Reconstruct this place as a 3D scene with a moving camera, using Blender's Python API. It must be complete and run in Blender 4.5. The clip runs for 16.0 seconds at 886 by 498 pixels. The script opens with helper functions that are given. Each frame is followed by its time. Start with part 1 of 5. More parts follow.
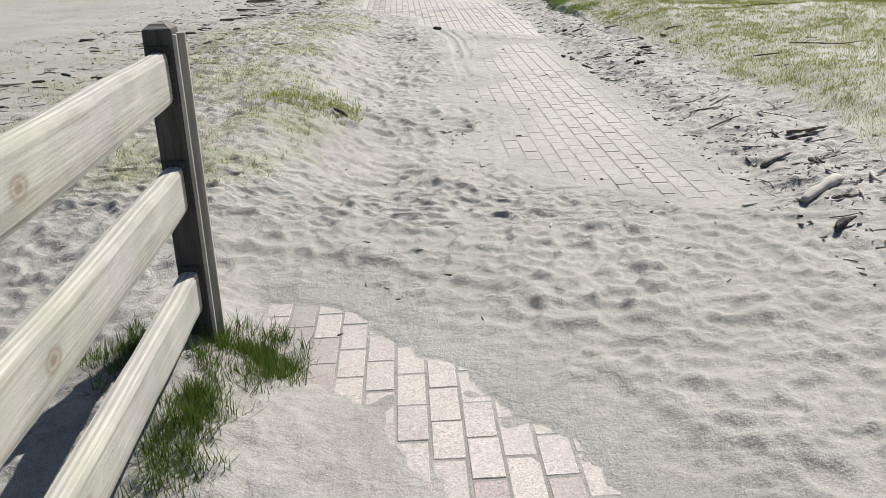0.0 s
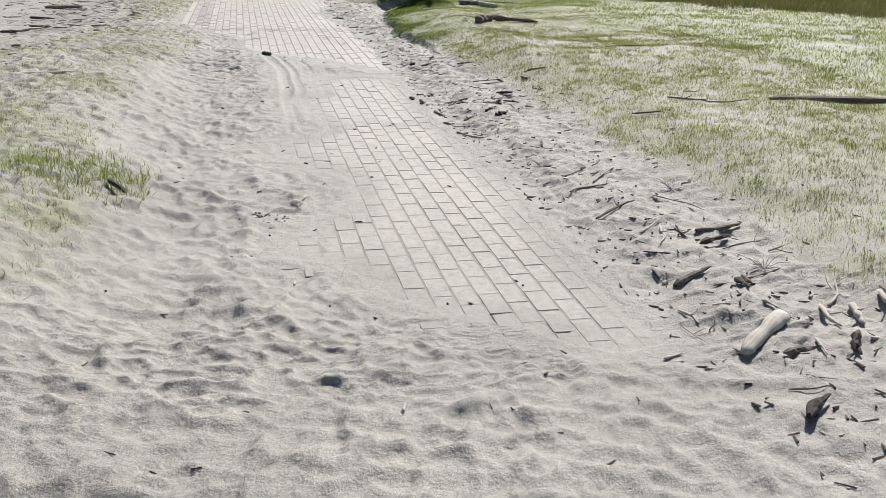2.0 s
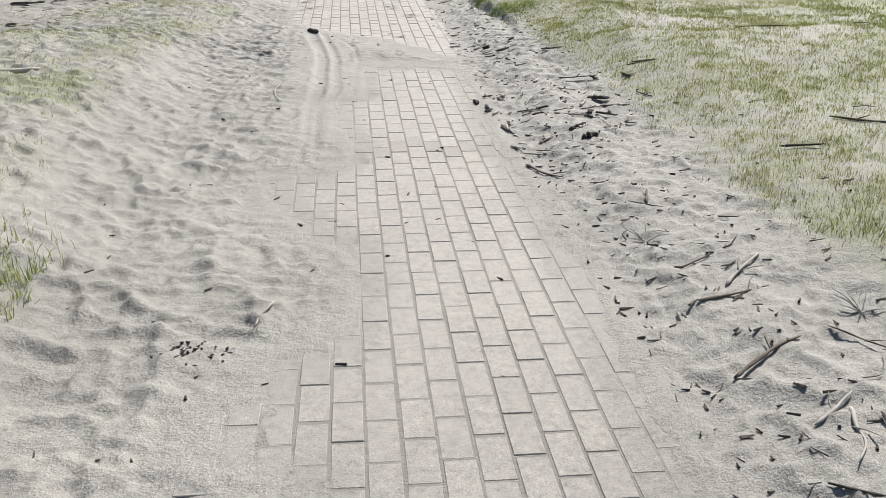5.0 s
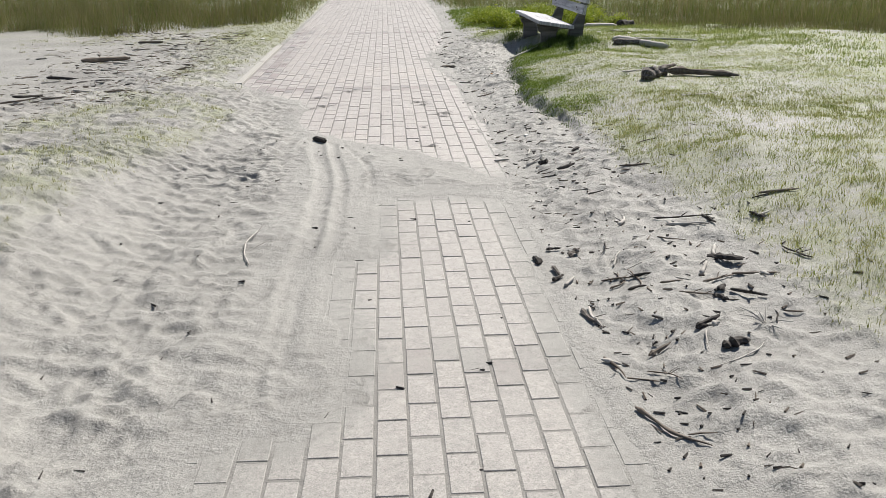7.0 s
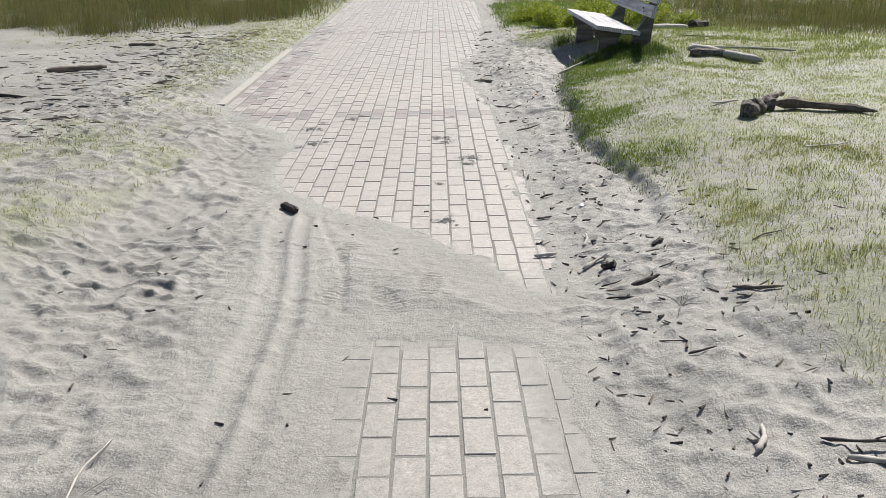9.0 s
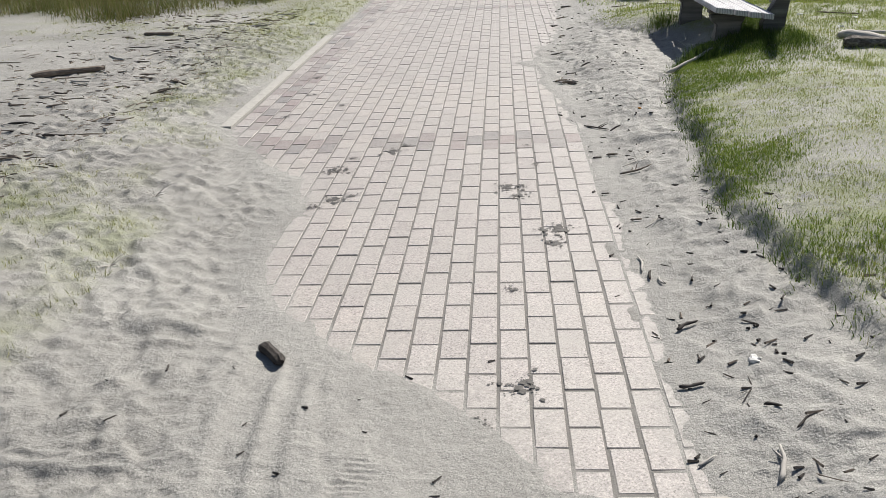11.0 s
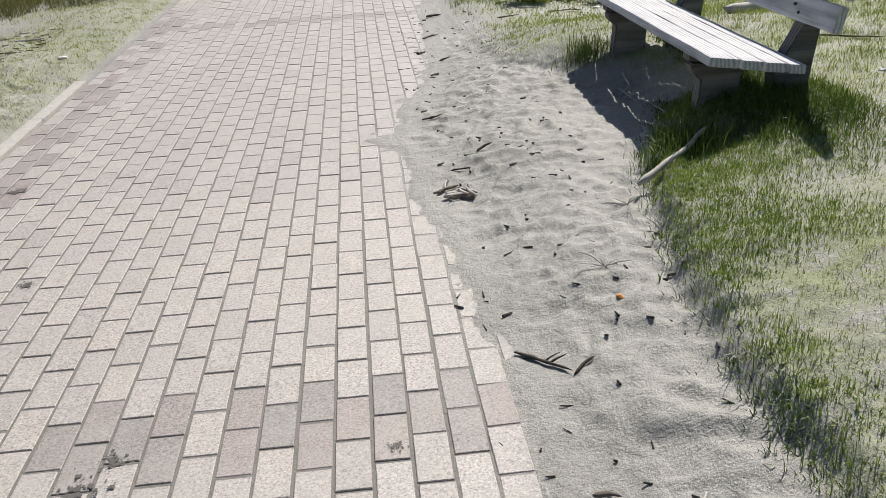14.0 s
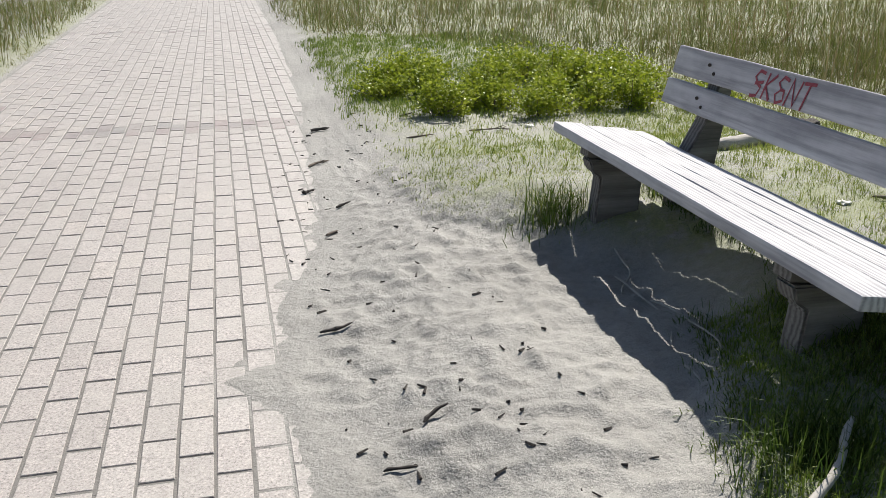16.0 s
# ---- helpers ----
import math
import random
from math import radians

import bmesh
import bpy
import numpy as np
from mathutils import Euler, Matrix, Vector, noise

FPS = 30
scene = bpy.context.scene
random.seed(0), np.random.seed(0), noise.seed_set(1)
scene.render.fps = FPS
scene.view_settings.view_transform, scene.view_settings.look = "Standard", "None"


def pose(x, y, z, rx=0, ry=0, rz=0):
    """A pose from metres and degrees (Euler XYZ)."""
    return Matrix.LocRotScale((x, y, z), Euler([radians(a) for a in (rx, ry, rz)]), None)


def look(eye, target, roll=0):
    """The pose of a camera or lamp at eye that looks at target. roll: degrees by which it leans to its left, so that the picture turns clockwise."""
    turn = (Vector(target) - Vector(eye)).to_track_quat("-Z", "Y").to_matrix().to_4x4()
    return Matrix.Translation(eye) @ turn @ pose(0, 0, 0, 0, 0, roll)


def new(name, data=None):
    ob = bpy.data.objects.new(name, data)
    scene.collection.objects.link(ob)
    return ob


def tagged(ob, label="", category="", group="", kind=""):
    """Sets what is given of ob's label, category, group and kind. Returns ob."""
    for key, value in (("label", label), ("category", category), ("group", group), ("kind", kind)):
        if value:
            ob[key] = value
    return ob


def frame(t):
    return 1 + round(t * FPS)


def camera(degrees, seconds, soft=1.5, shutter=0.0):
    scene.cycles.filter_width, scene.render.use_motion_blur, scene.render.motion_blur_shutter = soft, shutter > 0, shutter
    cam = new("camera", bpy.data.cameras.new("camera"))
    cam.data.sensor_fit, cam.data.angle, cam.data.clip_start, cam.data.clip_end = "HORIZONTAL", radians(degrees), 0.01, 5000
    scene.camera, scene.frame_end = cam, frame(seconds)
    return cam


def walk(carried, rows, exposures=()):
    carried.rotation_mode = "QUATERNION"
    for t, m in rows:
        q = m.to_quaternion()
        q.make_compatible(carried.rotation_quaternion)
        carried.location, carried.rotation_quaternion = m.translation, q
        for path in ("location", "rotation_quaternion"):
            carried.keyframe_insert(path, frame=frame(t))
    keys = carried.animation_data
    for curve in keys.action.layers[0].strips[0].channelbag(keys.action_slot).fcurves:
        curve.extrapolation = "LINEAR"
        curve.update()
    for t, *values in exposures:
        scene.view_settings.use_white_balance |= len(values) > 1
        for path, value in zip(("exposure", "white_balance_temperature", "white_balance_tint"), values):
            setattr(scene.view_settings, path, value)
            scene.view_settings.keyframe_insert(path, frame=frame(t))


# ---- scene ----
cam = camera(52.9, 16.0, soft=0.8)
PATH = [
    (0, (-0.02, 1.58, 1.399), (0.046, 3.453, 0.702), -2.2),
    (0.5, (0.022, 2.001, 1.419), (0.2, 3.867, 0.722), -0.6),
    (1, (0.073, 2.393, 1.42), (0.301, 4.24, 0.687), -0.4),
    (1.5, (0.189, 2.733, 1.445), (0.43, 4.572, 0.695), -0.7),
    (2, (0.187, 3.08, 1.447), (0.604, 4.915, 0.768), 1.7),
    (2.5, (0.354, 3.401, 1.417), (0.838, 5.217, 0.731), 1.3),
    (3, (0.498, 3.683, 1.418), (1.048, 5.475, 0.719), 1.0),
    (3.5, (0.587, 4.023, 1.459), (1.191, 5.787, 0.736), 1.2),
    (4, (0.731, 4.299, 1.422), (1.305, 6.056, 0.658), 2.2),
    (4.5, (0.816, 4.57, 1.428), (1.193, 6.347, 0.591), 2.5),
    (5, (0.783, 4.95, 1.472), (0.981, 6.779, 0.686), 0.9),
    (5.2, (0.8, 5.116, 1.446), (0.939, 6.962, 0.688), 0.2),
    (7.3, (0.993, 7.356, 1.382), (1.093, 9.251, 0.751), -0.9),
    (7.5, (1.016, 7.567, 1.41), (1.099, 9.466, 0.785), -1.1),
    (7.7, (1.066, 7.786, 1.385), (1.125, 9.687, 0.764), -1.1),
    (8, (1.139, 8.12, 1.418), (1.169, 10.024, 0.806), -1.1),
    (8.2, (1.164, 8.333, 1.39), (1.193, 10.239, 0.785), -0.8),
    (10.3, (1.296, 10.359, 1.425), (1.159, 12.189, 0.632), -3.5),
    (10.5, (1.283, 10.571, 1.427), (1.102, 12.4, 0.637), -4.3),
    (11, (1.233, 11.106, 1.438), (1.091, 12.955, 0.689), -2.6),
    (11.5, (1.319, 11.626, 1.4), (1.22, 13.462, 0.613), -1.6),
    (12, (1.336, 12.189, 1.379), (1.303, 13.998, 0.527), -0.7),
    (12.5, (1.387, 12.747, 1.351), (1.401, 14.535, 0.455), -0.9),
    (12.7, (1.402, 13.007, 1.351), (1.38, 14.802, 0.47), -1.3),
    (13, (1.369, 13.316, 1.372), (1.298, 15.129, 0.531), -2.6),
    (13.5, (1.347, 13.877, 1.385), (1.348, 15.708, 0.58), -3.3),
    (14, (1.362, 14.399, 1.403), (1.503, 16.217, 0.58), -3.1),
    (14.5, (1.298, 14.946, 1.409), (1.611, 16.754, 0.612), -2.0),
    (15, (1.344, 15.428, 1.39), (1.752, 17.239, 0.646), -0.7),
    (15.5, (1.359, 15.924, 1.361), (1.799, 17.746, 0.664), 0.1),
    (16, (1.405, 16.399, 1.347), (1.851, 18.227, 0.668), 0.2),
]
walk(cam, [(t, look(eye, target, roll)) for t, eye, target, roll in PATH], [(0, 0.52), (9, 0.52), (11, 0.42), (14, 0.43), (16, 0.56)])

# ---------------------------------------------------------------- world, sun, exposure
SUN_WAY = Vector((0.52, 0.85, 1.02)).normalized()
world = bpy.data.worlds.new("world")
scene.world = world
world.use_nodes = True
wn = world.node_tree.nodes
sky = wn.new("ShaderNodeTexSky")
sky.sky_type = "NISHITA"
sky.sun_disc = False
sky.sun_elevation = math.asin(SUN_WAY.z)
sky.sun_rotation = math.atan2(SUN_WAY.x, SUN_WAY.y)
wn["Background"].inputs["Strength"].default_value = 0.055
world.node_tree.links.new(sky.outputs["Color"], wn["Background"].inputs["Color"])
sun = new("sun", bpy.data.lights.new("sun", "SUN"))
sun.data.energy = 5.0
sun.data.angle = radians(0.53)
sun.data.color = (1.0, 0.955, 0.88)
sun.matrix_world = look(SUN_WAY * 30, (0, 0, 0))


# ---------------------------------------------------------------- materials
def mat_base(name, rough=0.8):
    m = bpy.data.materials.new(name)
    m.use_nodes = True
    nt = m.node_tree
    b = nt.nodes["Principled BSDF"]
    b.inputs["Roughness"].default_value = rough
    b.inputs["Specular IOR Level"].default_value = 0.25
    return m, nt, b


def nz(nt, scale, detail=4.0, rough=0.6, vec=None, dist=0.0):
    n = nt.nodes.new("ShaderNodeTexNoise")
    n.inputs["Scale"].default_value = scale
    n.inputs["Detail"].default_value = detail
    n.inputs["Roughness"].default_value = rough
    n.inputs["Distortion"].default_value = dist
    if vec is not None:
        nt.links.new(vec, n.inputs["Vector"])
    return n.outputs["Fac"]


def coords(nt, scale=(1, 1, 1), kind="Object"):
    t = nt.nodes.new("ShaderNodeTexCoord")
    mp = nt.nodes.new("ShaderNodeMapping")
    mp.inputs["Scale"].default_value = scale
    nt.links.new(t.outputs[kind], mp.inputs["Vector"])
    return mp.outputs["Vector"]


def ramp(nt, fac, stops):
    r = nt.nodes.new("ShaderNodeValToRGB")
    el = r.color_ramp.elements
    while len(el) < len(stops):
        el.new(0.5)
    for e, (p, c) in zip(el, stops):
        e.position = p
        e.color = (*c, 1) if len(c) == 3 else c
    nt.links.new(fac, r.inputs["Fac"])
    return r.outputs["Color"]


def mixc(nt, fac, a, b, mode="MIX"):
    m = nt.nodes.new("ShaderNodeMix")
    m.data_type, m.blend_type = "RGBA", mode
    for sock, v in ((m.inputs[0], fac), (m.inputs[6], a), (m.inputs[7], b)):
        if isinstance(v, (int, float)):
            sock.default_value = v
        elif isinstance(v, tuple):
            sock.default_value = (*v, 1)
        else:
            nt.links.new(v, sock)
    return m.outputs[2]


def math_n(nt, op, a, b=None):
    m = nt.nodes.new("ShaderNodeMath")
    m.operation = op
    for sock, v in zip(m.inputs, (a, b)):
        if v is None:
            continue
        if isinstance(v, (int, float)):
            sock.default_value = v
        else:
            nt.links.new(v, sock)
    return m.outputs[0]


def bump(nt, b, height, strength=0.4, dist=0.01):
    n = nt.nodes.new("ShaderNodeBump")
    n.inputs["Strength"].default_value = strength
    n.inputs["Distance"].default_value = dist
    nt.links.new(height, n.inputs["Height"])
    nt.links.new(n.outputs["Normal"], b.inputs["Normal"])


def sand_colour(nt, v):
    fine = nz(nt, 300, 2, 0.6, v)
    broad = nz(nt, 1.1, 5, 0.6, v)
    sand = ramp(nt, broad, [(0.3, (0.25, 0.241, 0.224)), (0.52, (0.3, 0.29, 0.27)), (0.75, (0.342, 0.332, 0.309))])
    speck = ramp(nt, fine, [(0.3, (0.2, 0.2, 0.2)), (0.44, (0.84, 0.84, 0.84)), (0.55, (1.0, 1.0, 1.0)), (0.7, (1.5, 1.49, 1.46))])
    sand = mixc(nt, 0.9, sand, speck, "MULTIPLY")
    coarse = ramp(nt, nz(nt, 26, 6, 0.75, v), [(0.3, (0.68, 0.68, 0.68)), (0.5, (1, 1, 1)), (0.7, (1.12, 1.12, 1.12))])
    return mixc(nt, 0.8, sand, coarse, "MULTIPLY")


def ground_material():
    m, nt, b = mat_base("dune_sand", 0.72)
    b.inputs["Specular IOR Level"].default_value = 0.45
    v = coords(nt)
    sand = sand_colour(nt, v)
    grain = nz(nt, 110, 4, 0.7, v)
    # thin moss and plant litter where the grass grows
    att = nt.nodes.new("ShaderNodeAttribute")
    att.attribute_name = "turf"
    patch = nz(nt, 9, 5, 0.7, v)
    turf = math_n(nt, "MULTIPLY", math_n(nt, "MULTIPLY", att.outputs["Fac"], 0.85), ramp(nt, patch, [(0.33, (0, 0, 0)), (0.52, (1, 1, 1))]))
    litter = ramp(nt, grain, [(0.3, (0.07, 0.095, 0.022)), (0.5, (0.17, 0.2, 0.055)), (0.72, (0.3, 0.33, 0.13))])
    col = mixc(nt, math_n(nt, "MULTIPLY", turf, 0.9), sand, litter)
    # packed grey grit in the joints of the paving
    fill = nt.nodes.new("ShaderNodeAttribute")
    fill.attribute_name = "filler"
    col = mixc(nt, fill.outputs["Fac"], col, (0.15, 0.14, 0.128))
    nt.links.new(col, b.inputs["Base Color"])
    mid = nz(nt, 34, 4, 0.6, v)
    hsum = math_n(nt, "ADD", math_n(nt, "MULTIPLY", grain, 0.5), math_n(nt, "MULTIPLY", mid, 0.8))
    bump(nt, b, hsum, 0.85, 0.012)
    return m


def paver_material(name, tones, strength=0.6):
    m, nt, b = mat_base(name, 0.5)
    b.inputs["Specular IOR Level"].default_value = 0.55
    v = nt.nodes.new("ShaderNodeNewGeometry").outputs["Position"]
    rnd = nt.nodes.new("ShaderNodeNewGeometry").outputs["Random Per Island"]
    oi = nt.nodes.new("ShaderNodeObjectInfo").outputs["Random"]
    pick = math_n(nt, "FRACT", math_n(nt, "ADD", rnd, oi))
    base = ramp(nt, pick, [(i / (len(tones) - 1), c) for i, c in enumerate(tones)])
    grit = ramp(nt, nz(nt, 135, 3, 0.75, v), [(0.33, (0.22, 0.21, 0.2)), (0.45, (0.85, 0.85, 0.85)), (0.54, (1, 1, 1)), (0.68, (1.6, 1.59, 1.57))])
    col = mixc(nt, 0.8, base, grit, "MULTIPLY")
    dust = ramp(nt, nz(nt, 3.1, 5, 0.65, v), [(0.42, (0, 0, 0)), (0.68, (1, 1, 1))])
    col = mixc(nt, math_n(nt, "MULTIPLY", dust, 0.45), col, (0.35, 0.33, 0.3))
    mark = ramp(nt, nz(nt, 21, 3, 0.6, v, 0.8), [(0.26, (0.72, 0.71, 0.7)), (0.36, (1, 1, 1))])
    col = mixc(nt, 0.7, col, mark, "MULTIPLY")
    # blown sand lying thinly over the pavers
    att = nt.nodes.new("ShaderNodeAttribute")
    att.attribute_name = "dust"
    lies = math_n(nt, "ADD", att.outputs["Fac"], math_n(nt, "MULTIPLY", math_n(nt, "SUBTRACT", nz(nt, 32, 5, 0.75, v), 0.5), 1.3))
    lies = math_n(nt, "MULTIPLY", ramp(nt, lies, [(0.2, (0, 0, 0)), (0.85, (1, 1, 1))]), math_n(nt, "GREATER_THAN", att.outputs["Fac"], 0.01))
    col = mixc(nt, lies, col, sand_colour(nt, v))
    nt.links.new(math_n(nt, "ADD", math_n(nt, "MULTIPLY", lies, 0.22), 0.5), b.inputs["Roughness"])
    nt.links.new(math_n(nt, "SUBTRACT", 0.55, math_n(nt, "MULTIPLY", lies, 0.15)), b.inputs["Specular IOR Level"])
    nt.links.new(col, b.inputs["Base Color"])
    bump(nt, b, nz(nt, 260, 4, 0.75, v), strength, 0.003)
    return m


def wood_material(name, dark, mid, light, scale=(2.2, 34, 34), rough=0.82, green=0.0, ring=0.35, knots=0.0):
    """Weathered wood whose grain runs along the piece's own x."""
    m, nt, b = mat_base(name, rough)
    v = coords(nt, scale)
    rings = nt.nodes.new("ShaderNodeTexWave")
    rings.wave_type, rings.bands_direction = "BANDS", "Y"
    rings.inputs["Scale"].default_value = 0.45
    rings.inputs["Distortion"].default_value = 7.0
    rings.inputs["Detail"].default_value = 3.0
    rings.inputs["Detail Scale"].default_value = 0.9
    nt.links.new(v, rings.inputs["Vector"])
    fibre = nz(nt, 3.2, 6, 0.7, v)
    tone = math_n(nt, "ADD", math_n(nt, "MULTIPLY", rings.outputs["Fac"], ring), math_n(nt, "MULTIPLY", fibre, 1 - ring))
    col = ramp(nt, tone, [(0.25, dark), (0.48, mid), (0.72, light)])
    blot = ramp(nt, nz(nt, 4.0, 4, 0.6, coords(nt)), [(0.35, (0.74, 0.74, 0.76)), (0.6, (1, 1, 1))])
    col = mixc(nt, 0.8, col, blot, "MULTIPLY")
    if green:
        algae = ramp(nt, nz(nt, 2.3, 4, 0.6, coords(nt)), [(0.45, (0, 0, 0)), (0.7, (1, 1, 1))])
        col = mixc(nt, math_n(nt, "MULTIPLY", algae, green), col, (0.33, 0.36, 0.25))
    if knots:
        vo = nt.nodes.new("ShaderNodeTexVoronoi")
        vo.inputs["Scale"].default_value = 1.0
        vo.voronoi_dimensions = "2D"
        kv = nt.nodes.new("ShaderNodeMapping")
        kv.inputs["Rotation"].default_value = (radians(-90), 0, 0)
        nt.links.new(coords(nt, (2.6, 1, 4.4)), kv.inputs["Vector"])
        nt.links.new(kv.outputs["Vector"], vo.inputs["Vector"])
        knot = ramp(nt, vo.outputs["Distance"], [(0.03, (1, 1, 1)), (0.06, (0.3, 0.3, 0.3)), (0.085, (0.75, 0.75, 0.75)), (0.13, (0, 0, 0))])
        col = mixc(nt, math_n(nt, "MULTIPLY", knot, 0.7 * knots), col, (0.19, 0.13, 0.085))
    nt.links.new(col, b.inputs["Base Color"])
    bump(nt, b, tone, 0.5, 0.004)
    return m


def blade_material(name, tones, gloss=0.55):
    m, nt, b = mat_base(name, gloss)
    rnd = nt.nodes.new("ShaderNodeNewGeometry").outputs["Random Per Island"]
    col = ramp(nt, rnd, [(i / (len(tones) - 1), c) for i, c in enumerate(tones)])
    broad = ramp(nt, nz(nt, 1.7, 3, 0.6, coords(nt)), [(0.3, (0.75, 0.8, 0.7)), (0.7, (1.2, 1.15, 1.1))])
    col = mixc(nt, 1.0, col, broad, "MULTIPLY")
    nt.links.new(col, b.inputs["Base Color"])
    tr = nt.nodes.new("ShaderNodeBsdfTranslucent")
    nt.links.new(col, tr.inputs["Color"])
    ms = nt.nodes.new("ShaderNodeMixShader")
    ms.inputs[0].default_value = 0.3
    nt.links.new(b.outputs[0], ms.inputs[1])
    nt.links.new(tr.outputs[0], ms.inputs[2])
    nt.links.new(ms.outputs[0], nt.nodes["Material Output"].inputs["Surface"])
    return m


def plain_material(name, a, c, rough=0.7, scale=40, relief=0.3):
    m, nt, b = mat_base(name, rough)
    f = nz(nt, scale, 4, 0.65, coords(nt))
    nt.links.new(ramp(nt, f, [(0.3, a), (0.7, c)]), b.inputs["Base Color"])
    bump(nt, b, f, relief, 0.004)
    return m


SAND = ground_material()
PAVER = paver_material("concrete_paver", [(0.345, 0.311, 0.293), (0.385, 0.348, 0.328), (0.37, 0.333, 0.314), (0.405, 0.369, 0.348), (0.357, 0.323, 0.304)])
PAVER_RED = paver_material("reddish_paver", [(0.25, 0.215, 0.205), (0.29, 0.235, 0.222), (0.26, 0.232, 0.22), (0.235, 0.218, 0.207), (0.3, 0.25, 0.235)])
PAVER_PINK = paver_material("pinkish_paver", [(0.41, 0.366, 0.34), (0.395, 0.357, 0.33), (0.42, 0.38, 0.352)])
CURB = plain_material("concrete_curb", (0.33, 0.315, 0.29), (0.45, 0.43, 0.4), 0.9, 30, 0.4)
WOOD_PALE = wood_material("pale_pine", (0.3, 0.28, 0.25), (0.43, 0.41, 0.375), (0.55, 0.535, 0.5), (1.3, 40, 40), green=0.3, ring=0.25, knots=1.0)
# post wood: the shade of its front face is put into the dark tone
WOOD_DARK = wood_material("shade_dark_post", (0.05, 0.045, 0.042), (0.085, 0.078, 0.074), (0.13, 0.12, 0.115))
WOOD_GREY = wood_material("weathered_bench_wood", (0.34, 0.333, 0.35), (0.52, 0.512, 0.53), (0.64, 0.635, 0.645), (1.5, 34, 34), ring=0.4)
WOOD_LEG = wood_material("grey_bench_support", (0.1, 0.094, 0.088), (0.17, 0.16, 0.148), (0.245, 0.234, 0.22))
DRIFT_PALE = wood_material("bleached_driftwood", (0.3, 0.28, 0.25), (0.46, 0.43, 0.39), (0.56, 0.53, 0.49), (5, 40, 40), ring=0.1)
DRIFT_BROWN = wood_material("brown_driftwood", (0.07, 0.055, 0.045), (0.16, 0.13, 0.105), (0.27, 0.23, 0.19), (6, 40, 40), ring=0.1)
DRIFT_DARK = wood_material("dark_driftwood", (0.025, 0.022, 0.02), (0.055, 0.047, 0.042), (0.11, 0.095, 0.085), (6, 40, 40), ring=0.1)
BARK = wood_material("flaking_bark", (0.03, 0.026, 0.024), (0.13, 0.11, 0.095), (0.36, 0.33, 0.3), (9, 26, 26), ring=0.1)
GRASS_PALE = blade_material("pale_dune_grass", [(0.12, 0.135, 0.028), (0.22, 0.24, 0.05), (0.32, 0.32, 0.085), (0.42, 0.4, 0.18), (0.14, 0.16, 0.03), (0.5, 0.48, 0.3)])
GRASS_LUSH = blade_material("lush_grass", [(0.084, 0.144, 0.022), (0.144, 0.216, 0.031), (0.216, 0.288, 0.048), (0.120, 0.180, 0.029), (0.336, 0.372, 0.108)])
GRASS_MID = blade_material("mixed_turf_grass", [(0.100, 0.163, 0.027), (0.213, 0.275, 0.056), (0.338, 0.375, 0.112), (0.150, 0.213, 0.037), (0.400, 0.400, 0.160), (0.275, 0.338, 0.075)])
# deep green of the post tuft; round the bench it also holds painted shade
GRASS_DEEP_SHADE = blade_material("deep_green_shade_grass", [(0.035, 0.07, 0.012), (0.06, 0.105, 0.016), (0.1, 0.15, 0.028), (0.05, 0.085, 0.016), (0.17, 0.2, 0.05)])
GRASS_DRY = blade_material("dry_grass", [(0.16, 0.13, 0.07), (0.27, 0.23, 0.13), (0.11, 0.1, 0.045), (0.38, 0.34, 0.22), (0.08, 0.085, 0.03)], 0.7)
REED = blade_material("tall_dune_grass", [(0.09, 0.115, 0.032), (0.165, 0.19, 0.05), (0.23, 0.21, 0.1), (0.25, 0.215, 0.12), (0.13, 0.165, 0.04), (0.19, 0.13, 0.078), (0.29, 0.26, 0.15)], 0.7)
ROUGH = blade_material("brown_rough_grass", [(0.075, 0.095, 0.028), (0.14, 0.155, 0.044), (0.19, 0.17, 0.08), (0.22, 0.19, 0.105), (0.11, 0.14, 0.034), (0.165, 0.115, 0.07)], 0.7)
UNDERGROWTH = blade_material("olive_undergrowth", [(0.07, 0.095, 0.022), (0.13, 0.165, 0.04), (0.2, 0.215, 0.065), (0.24, 0.21, 0.11), (0.1, 0.13, 0.03)], 0.7)
LEAF = blade_material("small_shrub_leaf", [(0.2, 0.27, 0.02), (0.33, 0.39, 0.035), (0.44, 0.48, 0.07), (0.14, 0.2, 0.02)], 0.45)
WET = plain_material("wet_dark_stain", (0.065, 0.06, 0.056), (0.14, 0.13, 0.12), 0.55, 60, 0.2)
PAINT_RED = plain_material("faded_red_spray_paint", (0.24, 0.045, 0.06), (0.36, 0.09, 0.11), 0.6, 90, 0.1)
ORANGE = plain_material("orange_scrap", (0.45, 0.17, 0.03), (0.62, 0.3, 0.07), 0.6, 120, 0.4)
PAPER = plain_material("white_litter", (0.62, 0.6, 0.57), (0.78, 0.77, 0.75), 0.8, 60, 0.3)


# ---------------------------------------------------------------- small tools
def smooth(a):
    a = np.clip(a, 0, 1)
    return a * a * (3 - 2 * a)


